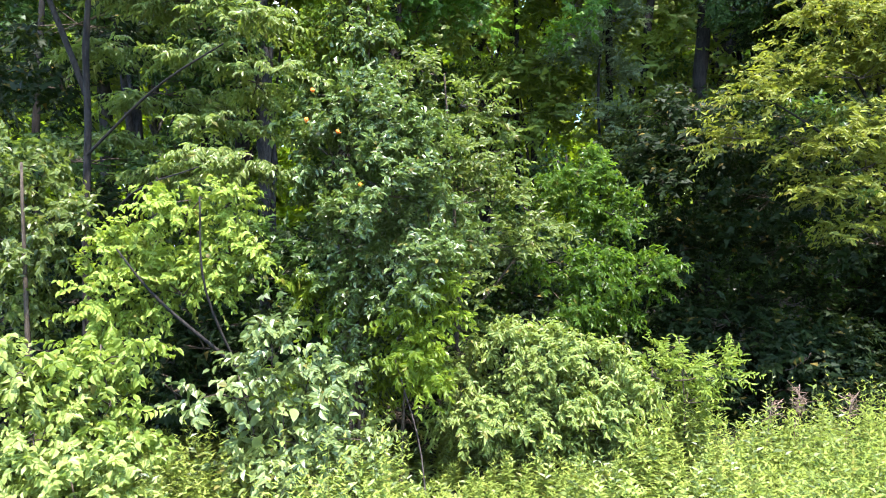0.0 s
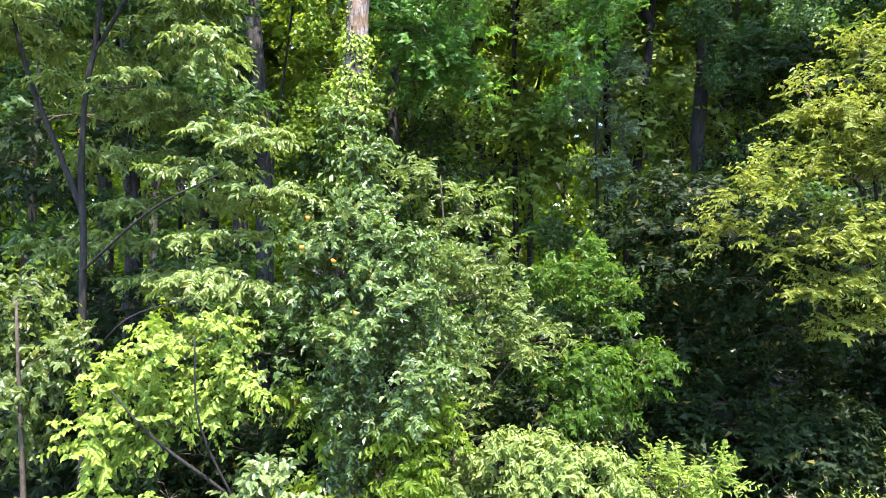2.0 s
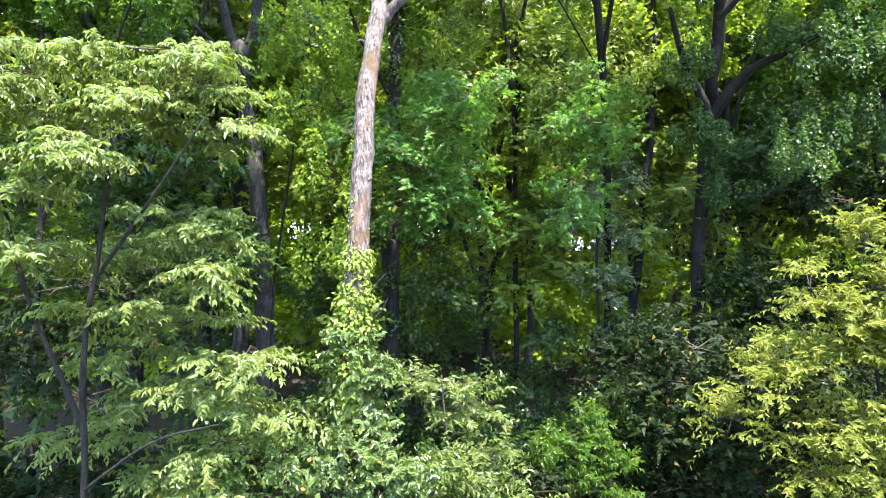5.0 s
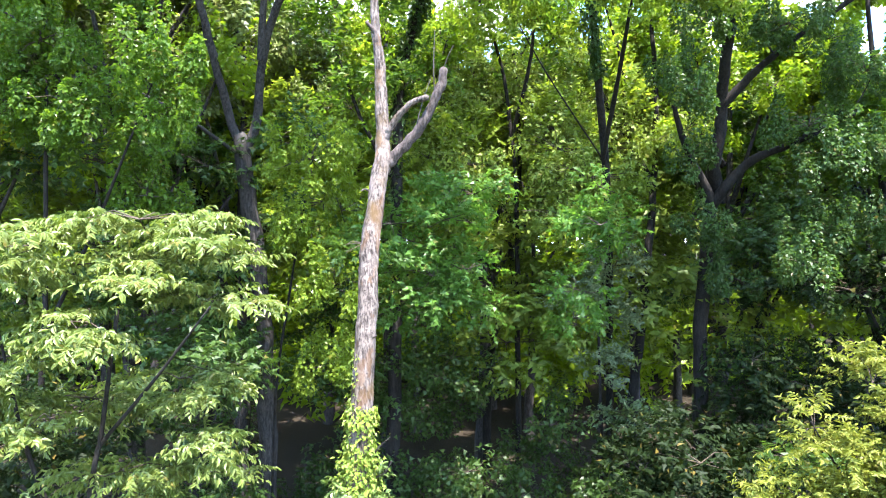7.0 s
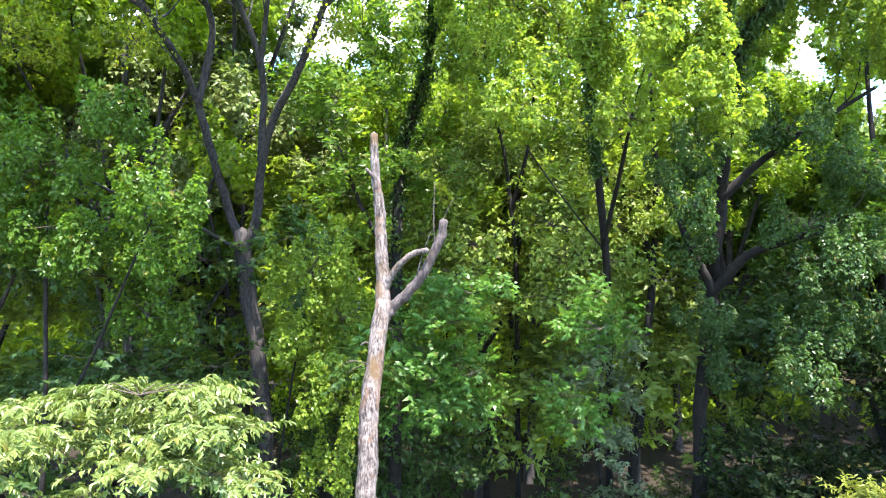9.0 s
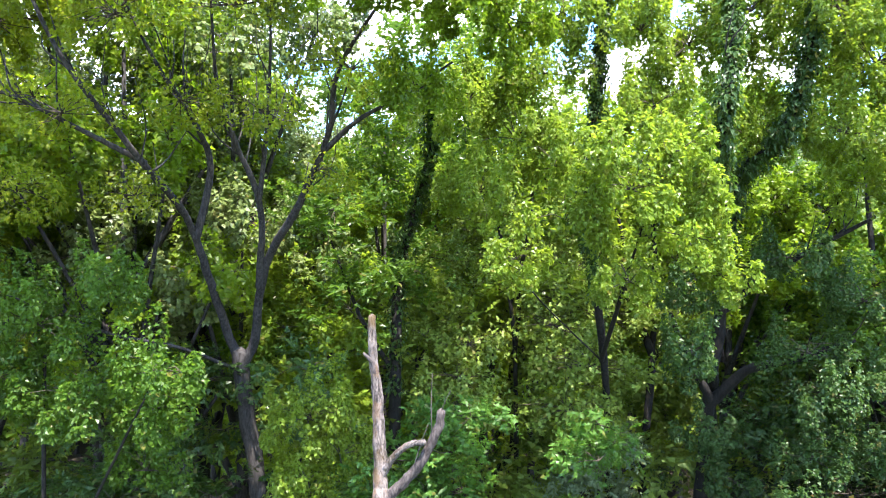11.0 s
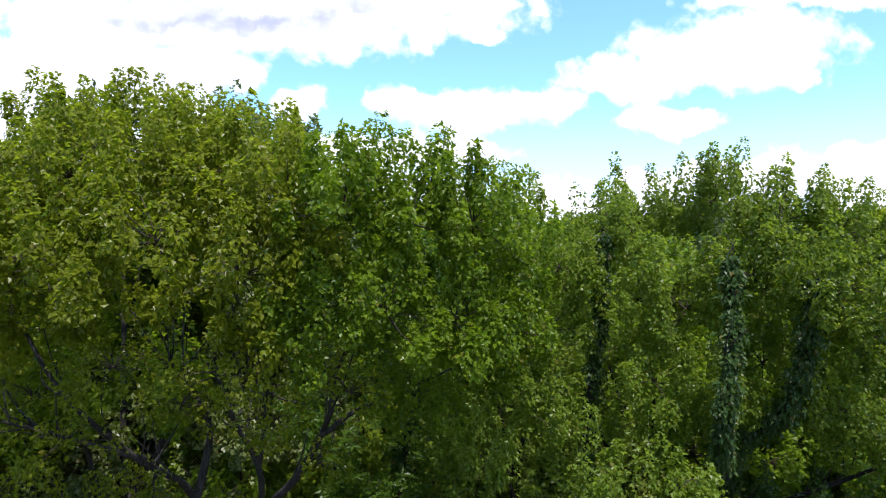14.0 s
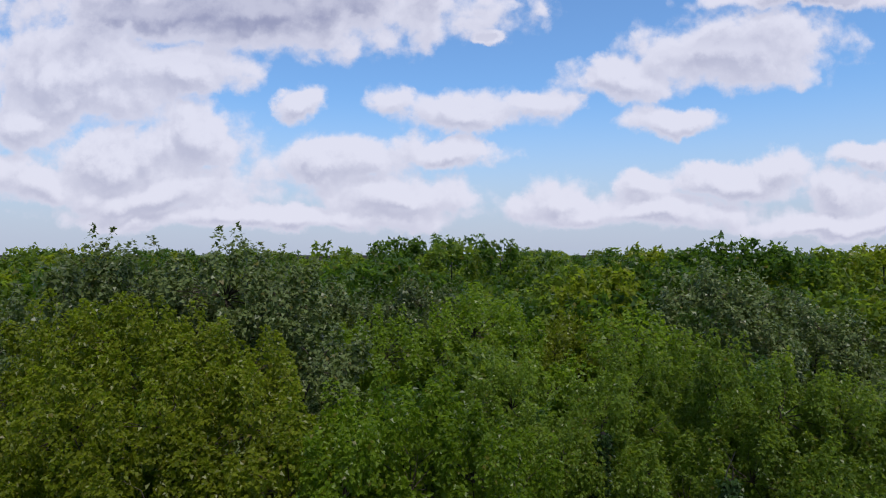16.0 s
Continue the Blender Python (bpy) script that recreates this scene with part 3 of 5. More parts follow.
def creeper():
    base = (-1.2, 8.95, 0)
    ob = root("climbing_vine", base, "glossy trumpet creeper smothering the dead trunk's lower half", "vine")
    stem = [(-1.2, 8.95, 0), (-1.15, 8.95, 2), (-1.45, 9.0, 4), (-1.05, 9.1, 6), (-1.2, 9.2, 7.8)]
    part("stem", limb_mesh("stem", local(stem, base), 0.035, 0.015, TWIG, 6, 0.1, 6, 2), ob)
    foliage(ob, local([
        (-1.26, 9.25, 6.7, 0.26, 0.24, 0.4), (-1.3, 9.15, 6.1, 0.45, 0.4, 0.5),
        (-1.3, 9.1, 2.2, 0.4, 0.35, 0.5), (-1.3, 9.1, 1.3, 0.45, 0.4, 0.5), (-1.3, 9.1, 0.5, 0.5, 0.45, 0.4), (-1.35, 9.1, 3.0, 0.4, 0.35, 0.5),
        (-1.35, 9.0, 5.4, 0.75, 0.6, 0.5), (-0.95, 8.85, 4.9, 0.75, 0.6, 0.5), (-1.5, 8.9, 4.5, 0.7, 0.6, 0.5), (-0.75, 8.7, 4.0, 0.85, 0.6, 0.55),
        (-1.6, 8.9, 3.6, 0.55, 0.5, 0.5), (-0.6, 8.7, 3.0, 0.6, 0.5, 0.5), (-0.2, 8.9, 3.5, 0.5, 0.5, 0.5),
    ], base), CREEPER, "creeper", 21, 0.01)
    # leaves pressed to the trunk
    sleeve(ob, local([(-1.3, 9.2, 0.2), (-1.3, 9.2, 3), (-1.26, 9.25, 6.2)], base), 0.18, 0.5, 3600, 0.1, "creeper", 8)
    sleeve(ob, local([(-1.27, 9.25, 5.6), (-1.26, 9.25, 6.2), (-1.22, 9.36, 7.4)], base), 0.15, 0.36, 3600, 0.075, "lime", 9)
    sleeve(ob, local([(-1.25, 9.28, 6.6), (-1.22, 9.36, 7.4), (-1.19, 9.42, 7.95)], base), 0.15, 0.27, 1500, 0.07, "lime", 10)
    sleeve(ob, local([(-1.3, 9.36, 7.6), (-1.27, 9.4, 8.1), (-1.24, 9.46, 8.75)], base), 0.06, 0.15, 420, 0.06, "lime", 11)
    rng = np.random.default_rng(5)
    for x, y, z in ((-1.75, 8.3, 4.9), (-1.05, 8.25, 4.1), (-1.3, 8.2, 4.75), (-1.65, 8.3, 5.3)):
        # a trumpet: narrow tube, flaring mouth
        d = Vector((rng.uniform(-0.4, 0.4), -1, rng.uniform(-0.2, 0.4))).normalized()
        pts = [Vector((x, y, z)) - Vector(base) + d * s for s in (0, 0.03, 0.06, 0.075)]
        part("flower", limb_mesh("flower", pts, 0.009, 0.03, PETAL, 8, 0.05, 3, 3, 2.5), ob, "orange trumpet flower")


creeper()

# ---------------------------------------------------------------- the trees of the wood's edge
CROWN = Habit(leaf=0.084, width=0.07, count=200, plume=0.17, gap=0.66, stretch=2.8, face=0.35, droop=0.6, rag=0.2, inside=7.0)

forked = plant(
    "forest_tree", "tall forked broadleaf tree with grey limbs and a wide bright crown", "tree", (-4.4, 16.6, 0),
    [
        ([(-4.4, 16.6, -0.1), (-4.38, 16.5, 3), (-4.43, 16.3, 6.89), (-4.51, 16.1, 8.96), (-4.8, 16.0, 11.56), (-4.9, 15.9, 12.9)], 0.24, 0.19),
        ([(-4.85, 15.95, 12.5), (-5.15, 15.8, 13.22), (-5.26, 14.6, 14.89), (-5.31, 13.6, 16.1), (-5.72, 12.0, 17.25), (-6.38, 11.0, 18.61), (-6.81, 10.5, 19.9)], 0.125, 0.025),
        ([(-4.85, 15.95, 12.5), (-4.55, 15.8, 13.22), (-4.0, 14.8, 15.01), (-2.97, 13.6, 16.33), (-2.26, 12.9, 17.61), (-1.96, 12.4, 18.81), (-0.97, 12.0, 20.14)], 0.13, 0.025),
        ([(-2.4, 13.0, 17.3), (-1.68, 12.7, 17.85), (-0.9, 12.5, 18.24), (0.17, 12.0, 18.8)], 0.06, 0.02),
        ([(-4.2, 15.0, 14.5), (-3.87, 13.9, 16.35), (-4.13, 13.2, 17.44), (-4.39, 12.8, 18.59), (-4.42, 12.4, 20.5)], 0.085, 0.02),
        ([(-3.87, 13.8, 16.4), (-3.51, 13.2, 18.12), (-3.35, 12.8, 20.3)], 0.06, 0.02),
        ([(-5.27, 14.0, 15.6), (-4.96, 14.0, 17.08), (-5.12, 13.4, 18.05), (-5.55, 12.8, 18.92), (-6.07, 12.4, 20.2)], 0.09, 0.02),
        ([(-4.9, 16.0, 12.4), (-5.9, 14.6, 13.2), (-6.7, 13.5, 13.6), (-7.5, 12.5, 14.2), (-8.6, 12.0, 14.8)], 0.05, 0.015),
        ([(-5.6, 12.4, 17.0), (-6.8, 11.6, 17.7), (-7.8, 11.0, 18.2)], 0.06, 0.02),
    ],
    [
        (-5.6, 9.6, 20.8, 1.3, 1.2, 1.1), (-4.2, 9.7, 21.1, 1.2, 1.1, 1.0), (-3.0, 9.7, 20.6, 1.2, 1.0, 1.1), (-2.3, 9.9, 21.6, 0.9, 0.9, 0.9), (-6.9, 10.4, 20.5, 1.2, 1.2, 1.2),
        (-6.2, 11.0, 22.2, 1.3, 1.2, 1.0), (-4.6, 11.0, 22.3, 1.2, 1.2, 0.9), (-3.2, 11.0, 22.2, 1.0, 1.0, 0.8),
        (-7.6, 13.0, 23.1, 1.0, 1.0, 0.9), (-6.3, 12.8, 23.2, 1.1, 1.0, 0.8), (-5.0, 13.0, 23.1, 1.0, 1.0, 0.85), (-3.9, 12.6, 22.7, 0.9, 0.9, 0.8), (-8.8, 12.6, 22.4, 1.1, 1.1, 1.0),
        (-8.3, 12.2, 19.6, 1.2, 1.1, 1.3), (-9.6, 13.0, 20.8, 1.2, 1.1, 1.3),
    ], CROWN, "olive", 101)
SPRAY = Habit(leaf=0.085, width=0.06, count=46, plume=0.2, gap=0.56, stretch=1.5, face=0.4, droop=0.5, rag=0.35, inside=0.0)
foliage(forked, local([
    (-5.2, 10.4, 19.1, 1.0, 0.7, 0.5), (-3.2, 10.0, 19.1, 0.9, 0.7, 0.5), (-6.5, 11.2, 17.7, 1.0, 0.8, 0.5), (-4.8, 12.0, 18.1, 0.9, 0.8, 0.5), (-3.3, 12.0, 17.9, 0.8, 0.7, 0.5),
    (-8.3, 12.2, 16.4, 1.1, 0.9, 0.7), (-7.6, 12.2, 18.2, 0.9, 0.8, 0.6), (-1.6, 11.4, 18.5, 0.8, 0.7, 0.5), (-5.9, 12.6, 16.4, 0.8, 0.7, 0.4), (-2.4, 12.6, 16.9, 0.6, 0.5, 0.4),
], (-4.4, 16.6, 0)), SPRAY, "olive", 154)
foliage(forked, local([
    (-1.5, 9.9, 21.5, 0.9, 0.9, 1.1), (-0.5, 10.6, 21.4, 0.9, 0.9, 1.0), (0.5, 11.0, 21.4, 0.8, 0.9, 1.0), (1.3, 12.0, 20.6, 0.8, 0.8, 1.1), (0.2, 10.9, 19.8, 1.0, 0.9, 0.9),
    (-0.9, 10.4, 20.0, 1.0, 0.9, 0.9), (-2.0, 10.0, 19.8, 0.9, 0.8, 0.8), (1.0, 11.4, 19.5, 0.9, 0.9, 0.9), (-0.5, 12.0, 18.3, 0.9, 0.7, 0.6), (-0.2, 11.8, 22.0, 0.6, 0.7, 0.6), (-1.3, 11.2, 21.9, 0.8, 0.7, 0.7),
], (-4.4, 16.6, 0)), CROWN, "fresh", 152)

sideways = plant(
    "forest_tree", "dark forked tree with a heavy sideways limb and dense crown", "tree", (7.2, 18.6, 0),
    [
        ([(7.2, 18.6, -0.1), (7.2, 18.5, 3), (7.18, 18.4, 5.7), (7.22, 18.2, 8.52), (7.14, 17.5, 11.45), (7.0, 17.0, 12.3), (7.0, 16.5, 13.9), (6.75, 15.5, 15.4)], 0.235, 0.13),
        ([(7.05, 17.2, 11.4), (7.57, 16.5, 12.32), (8.34, 15.8, 12.71), (9.4, 15.0, 13.3)], 0.15, 0.05),
        ([(6.95, 16.5, 13.8), (7.62, 16.0, 14.53), (8.26, 15.4, 15.16), (9.6, 14.6, 16.1)], 0.12, 0.04),
        ([(6.7, 15.5, 15.3), (6.35, 14.0, 16.9), (6.75, 13.0, 17.7), (7.0, 12.7, 18.8), (7.2, 12.6, 20.4)], 0.12, 0.04),
        ([(6.7, 15.4, 15.6), (5.6, 13.2, 16.6), (5.15, 12.0, 17.8), (5.45, 12.3, 19.4), (5.6, 12.8, 20.8)], 0.1, 0.04),
        ([(7.0, 17.2, 11.4), (6.05, 16.6, 12.91), (5.55, 16.0, 13.8)], 0.13, 0.05),
    ],
    [
        (6.2, 15.0, 22.1, 1.1, 1.0, 0.95), (7.4, 14.4, 21.6, 1.1, 1.0, 0.95), (4.7, 16.6, 21.6, 1.1, 1.0, 1.0), (8.8, 14.6, 21.3, 1.2, 1.1, 1.0), (10.2, 14.8, 20.8, 1.2, 1.1, 1.1), (11.6, 15.2, 20.4, 1.2, 1.1, 1.1),
        (6.5, 13.8, 20.4, 1.0, 0.9, 0.8), (7.7, 12.8, 20.1, 1.1, 1.0, 0.9), (5.2, 14.0, 19.7, 1.0, 0.9, 0.9), (8.9, 13.5, 19.2, 1.2, 1.1, 1.0), (10.6, 14.2, 18.6, 1.2, 1.1, 1.2),
        (8.2, 13.2, 17.7, 0.9, 0.8, 0.8), (9.6, 14.0, 16.6, 1.3, 1.1, 0.9), (5.9, 13.6, 17.9, 0.6, 0.6, 0.7),
        (7.2, 16.0, 19.9, 1.2, 0.9, 1.0), (9.0, 15.8, 19.6, 1.2, 0.9, 1.0), (7.8, 16.0, 18.2, 1.1, 0.9, 0.9), (6.4, 16.2, 16.8, 0.8, 0.7, 0.7),
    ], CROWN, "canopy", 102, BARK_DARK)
# lower masses take the shade-toned leaf instead of the crown's own
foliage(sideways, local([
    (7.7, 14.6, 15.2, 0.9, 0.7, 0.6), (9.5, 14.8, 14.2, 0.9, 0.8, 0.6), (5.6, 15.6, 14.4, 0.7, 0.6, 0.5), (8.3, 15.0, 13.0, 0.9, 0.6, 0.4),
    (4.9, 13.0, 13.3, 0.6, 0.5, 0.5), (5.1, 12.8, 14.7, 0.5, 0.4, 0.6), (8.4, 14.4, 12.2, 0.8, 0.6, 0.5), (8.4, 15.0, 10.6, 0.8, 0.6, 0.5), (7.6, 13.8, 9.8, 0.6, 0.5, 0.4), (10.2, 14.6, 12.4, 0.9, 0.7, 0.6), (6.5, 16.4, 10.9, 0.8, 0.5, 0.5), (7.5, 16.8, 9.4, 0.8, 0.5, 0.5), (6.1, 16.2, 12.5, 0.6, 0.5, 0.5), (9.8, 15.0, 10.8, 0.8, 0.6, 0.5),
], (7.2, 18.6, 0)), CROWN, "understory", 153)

plant(
    "forest_tree", "slender tree with a dark trunk forking high up", "tree", (5.7, 20.2, 0),
    [
        ([(5.7, 20.2, -0.1), (5.62, 20, 4.27), (5.97, 19.9, 7.87), (6.5, 20.5, 11.45), (6.7, 21.0, 12.4), (6.76, 21.0, 15.08), (6.58, 21.0, 18.4)], 0.17, 0.06),
        ([(6.66, 20.9, 12.0), (5.97, 21.4, 13.88), (5.22, 21.0, 14.72), (4.6, 20.8, 16.4)], 0.14, 0.04),
        ([(5.9, 21.3, 14.0), (5.7, 21, 16), (4.9, 20.6, 18.4)], 0.08, 0.03),
    ],
    [
        (6.6, 20.8, 19.6, 1.2, 1.1, 1.1), (4.4, 20.6, 18.4, 1.2, 1.1, 1.0), (4.2, 20.4, 16.4, 0.9, 0.9, 0.8), (5.4, 20.6, 14.8, 0.9, 0.8, 0.6),
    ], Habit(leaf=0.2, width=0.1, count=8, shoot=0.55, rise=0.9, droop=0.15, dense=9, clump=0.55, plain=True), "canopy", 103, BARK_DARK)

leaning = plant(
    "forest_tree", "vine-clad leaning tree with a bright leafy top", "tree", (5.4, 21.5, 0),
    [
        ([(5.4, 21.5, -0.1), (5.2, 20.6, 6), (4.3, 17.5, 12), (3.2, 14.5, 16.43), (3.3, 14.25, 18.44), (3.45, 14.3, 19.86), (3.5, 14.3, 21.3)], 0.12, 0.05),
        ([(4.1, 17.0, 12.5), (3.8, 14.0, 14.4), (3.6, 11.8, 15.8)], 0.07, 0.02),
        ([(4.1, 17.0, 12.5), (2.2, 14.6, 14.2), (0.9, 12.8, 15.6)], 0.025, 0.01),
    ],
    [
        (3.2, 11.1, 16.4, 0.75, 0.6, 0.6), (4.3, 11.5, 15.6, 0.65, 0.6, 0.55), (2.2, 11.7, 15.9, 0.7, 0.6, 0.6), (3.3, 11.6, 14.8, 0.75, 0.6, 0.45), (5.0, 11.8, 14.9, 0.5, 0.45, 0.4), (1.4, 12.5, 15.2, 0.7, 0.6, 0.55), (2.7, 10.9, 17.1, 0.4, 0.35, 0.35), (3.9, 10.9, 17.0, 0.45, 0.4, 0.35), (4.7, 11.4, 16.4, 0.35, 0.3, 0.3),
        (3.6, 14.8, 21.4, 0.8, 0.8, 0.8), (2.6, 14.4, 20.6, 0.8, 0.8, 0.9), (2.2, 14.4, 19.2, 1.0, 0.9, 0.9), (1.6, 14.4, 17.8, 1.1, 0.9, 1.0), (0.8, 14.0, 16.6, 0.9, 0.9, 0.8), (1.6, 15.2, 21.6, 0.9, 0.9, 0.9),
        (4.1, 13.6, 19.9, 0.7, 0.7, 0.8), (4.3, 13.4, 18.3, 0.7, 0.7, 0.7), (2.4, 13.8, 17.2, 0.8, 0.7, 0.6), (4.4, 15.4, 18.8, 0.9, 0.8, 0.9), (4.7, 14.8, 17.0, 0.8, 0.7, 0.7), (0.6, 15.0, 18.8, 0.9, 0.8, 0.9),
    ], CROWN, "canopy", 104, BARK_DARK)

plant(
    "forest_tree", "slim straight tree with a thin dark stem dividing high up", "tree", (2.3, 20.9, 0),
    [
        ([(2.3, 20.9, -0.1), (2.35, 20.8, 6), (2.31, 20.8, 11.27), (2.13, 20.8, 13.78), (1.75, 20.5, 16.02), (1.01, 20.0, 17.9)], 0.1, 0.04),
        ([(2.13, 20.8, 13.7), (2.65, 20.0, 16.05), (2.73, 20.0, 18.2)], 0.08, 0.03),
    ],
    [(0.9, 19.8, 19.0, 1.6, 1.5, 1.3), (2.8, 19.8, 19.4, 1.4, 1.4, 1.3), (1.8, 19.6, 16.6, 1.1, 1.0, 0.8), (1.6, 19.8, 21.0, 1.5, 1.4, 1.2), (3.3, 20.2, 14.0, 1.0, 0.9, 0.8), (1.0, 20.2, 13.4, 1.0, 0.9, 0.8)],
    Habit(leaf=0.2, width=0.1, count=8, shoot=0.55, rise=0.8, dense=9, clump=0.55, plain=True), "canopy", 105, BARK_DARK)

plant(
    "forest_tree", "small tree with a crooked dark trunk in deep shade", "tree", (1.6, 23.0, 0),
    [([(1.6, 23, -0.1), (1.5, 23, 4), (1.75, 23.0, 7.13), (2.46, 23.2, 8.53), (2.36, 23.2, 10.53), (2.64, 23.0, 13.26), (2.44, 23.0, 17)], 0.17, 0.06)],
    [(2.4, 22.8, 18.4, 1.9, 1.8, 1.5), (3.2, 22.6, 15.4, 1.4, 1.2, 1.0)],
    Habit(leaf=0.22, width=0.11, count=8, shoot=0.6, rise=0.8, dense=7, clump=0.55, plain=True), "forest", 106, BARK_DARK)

wrapped = plant(
    "forest_tree", "dark tree wrapped in creeper behind the dead one", "tree", (-1.4, 18.2, 0),
    [
        ([(-1.4, 18.2, -0.1), (-1.4, 18.1, 6), (-1.32, 18.0, 12.59), (-1.16, 18.0, 15.07), (-0.39, 18.0, 17.7), (-0.23, 18.0, 20)], 0.22, 0.06),
        ([(-1.35, 18, 12), (-2.2, 17.4, 13.6), (-2.9, 17.0, 15.6)], 0.08, 0.03),
    ],
    [
        (-0.3, 17.6, 20.4, 1.4, 1.4, 1.3), (-1.2, 17.8, 17.2, 0.9, 0.9, 1.1), (-0.7, 17.8, 14.8, 0.7, 0.7, 1.2), (-2.8, 17.0, 16.4, 1.3, 1.2, 1.1),
        (-2.4, 17.0, 13.8, 1.1, 1.0, 0.9), (0.6, 17.6, 18.6, 1.1, 1.1, 1.0), (-2.2, 17.6, 19.2, 1.3, 1.3, 1.1),
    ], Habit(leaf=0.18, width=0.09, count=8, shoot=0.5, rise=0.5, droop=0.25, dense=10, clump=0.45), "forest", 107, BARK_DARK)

side_branches(forked, [local(p, (-4.4, 16.6, 0)) for p in (
    [(-5.26, 14.6, 14.89), (-5.31, 13.6, 16.1), (-5.72, 12.0, 17.25), (-6.38, 11.0, 18.61)], [(-4.0, 14.8, 15.01), (-2.97, 13.6, 16.33), (-2.26, 12.9, 17.61), (-1.96, 12.4, 18.81)],
    [(-3.87, 13.9, 16.35), (-4.13, 13.2, 17.44), (-4.39, 12.8, 18.59)], [(-4.96, 14.0, 17.08), (-5.12, 13.4, 18.05), (-5.55, 12.8, 18.92)],
    [(-5.6, 12.4, 17.0), (-6.8, 11.6, 17.7), (-7.8, 11.0, 18.2)], [(-3.87, 13.8, 16.4), (-3.51, 13.2, 18.12), (-3.35, 12.8, 20.3)])], 8, 1.3, 0.028, BARK, 60)
side_branches(sideways, [local(p, (7.2, 18.6, 0)) for p in (
    [(7.57, 16.5, 12.32), (8.34, 15.8, 12.71), (9.4, 15.0, 13.3)], [(7.62, 16.0, 14.53), (8.26, 15.4, 15.16), (9.6, 14.6, 16.1)], [(5.15, 12.0, 17.8), (5.45, 12.3, 19.4), (5.6, 12.8, 20.8)])], 6, 1.1, 0.025, BARK_DARK, 61)
# the vines carry the shade-toned leaf too
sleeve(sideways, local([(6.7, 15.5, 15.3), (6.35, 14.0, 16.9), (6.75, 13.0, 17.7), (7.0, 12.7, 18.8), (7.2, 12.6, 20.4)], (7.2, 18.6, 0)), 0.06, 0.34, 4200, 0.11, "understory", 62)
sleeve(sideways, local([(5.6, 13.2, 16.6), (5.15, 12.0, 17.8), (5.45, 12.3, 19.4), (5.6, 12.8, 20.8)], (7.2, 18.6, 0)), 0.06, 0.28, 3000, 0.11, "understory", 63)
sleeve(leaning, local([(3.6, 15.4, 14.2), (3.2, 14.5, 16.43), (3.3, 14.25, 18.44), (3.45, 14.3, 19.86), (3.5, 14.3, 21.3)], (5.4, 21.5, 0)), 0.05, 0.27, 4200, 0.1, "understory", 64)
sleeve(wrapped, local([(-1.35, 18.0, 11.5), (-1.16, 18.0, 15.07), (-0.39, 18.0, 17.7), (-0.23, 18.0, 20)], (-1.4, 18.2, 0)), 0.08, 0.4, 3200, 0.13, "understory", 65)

plant(
    "forest_tree", "leafy half-grown tree under the big crown", "tree", (-8.4, 13.4, 0),
    [([(-8.4, 13.4, -0.1), (-8.3, 13.3, 5), (-7.8, 12.8, 9), (-7.4, 12.2, 13.4)], 0.1, 0.03), ([(-7.9, 12.9, 8.4), (-6.6, 12.4, 10.6), (-5.0, 11.2, 13.0)], 0.05, 0.015)],
    [(-7.4, 12.0, 14.0, 1.0, 0.8, 0.7), (-6.6, 12.0, 12.7, 1.0, 0.8, 0.7), (-8.4, 12.2, 12.8, 1.1, 0.9, 0.7), (-9.0, 12.4, 14.6, 1.0, 0.9, 0.7), (-4.7, 10.7, 13.4, 0.8, 0.7, 0.5), (-5.2, 11.8, 12.5, 0.8, 0.7, 0.6), (-6.0, 11.6, 14.8, 0.7, 0.6, 0.5), (-5.6, 12.4, 11.2, 0.8, 0.7, 0.6)],
    CROWN, "forest", 109, BARK_DARK)

plant(
    "forest_tree", "slim half-grown tree with fresh green foliage", "tree", (-4.1, 15.7, 0),
    [([(-4.1, 15.7, -0.1), (-4.05, 15.6, 6), (-3.4, 14.6, 9.5), (-2.7, 13.4, 12)], 0.045, 0.015)],
    [(-2.7, 13.1, 12.0, 0.9, 0.8, 0.6), (-2.8, 13.6, 10.6, 0.7, 0.7, 0.6), (-2.3, 13.6, 9.4, 0.7, 0.7, 0.6), (-2.5, 14.0, 7.8, 0.7, 0.6, 0.6), (-2.2, 14.0, 11.0, 0.7, 0.6, 0.5)],
    CROWN, "canopy", 110, BARK_DARK)

plant(
    "sapling", "pale silvery-leaved young tree glinting in the shade", "tree", (4.4, 18.9, 0),
    [([(4.4, 18.9, -0.1), (4.5, 18.8, 4), (4.4, 18.7, 8), (4.6, 18.6, 10)], 0.07, 0.02)],
    [(3.9, 18.5, 9.3, 0.7, 0.6, 0.6), (4.8, 18.5, 9.7, 0.6, 0.6, 0.7), (4.7, 18.5, 8.2, 0.7, 0.6, 0.5), (4.5, 18.5, 6.9, 0.8, 0.6, 0.5), (3.4, 18.6, 8.9, 0.5, 0.5, 0.4), (4.9, 18.5, 5.6, 0.6, 0.6, 0.4)],
    Habit(leaf=0.13, width=0.06, count=11, shoot=0.36, rise=0.1, droop=0.4, dense=20, clump=0.3), "pale", 108, BARK_DARK)

# ---------------------------------------------------------------- saplings in front
LAYERED = Habit(leaf=0.105, width=0.042, count=17, shoot=0.46, face=0.8, rise=-0.02, droop=0.62, dense=23, clump=0.3, flat=0.12, spread=0.75, level=0.3, full=True)

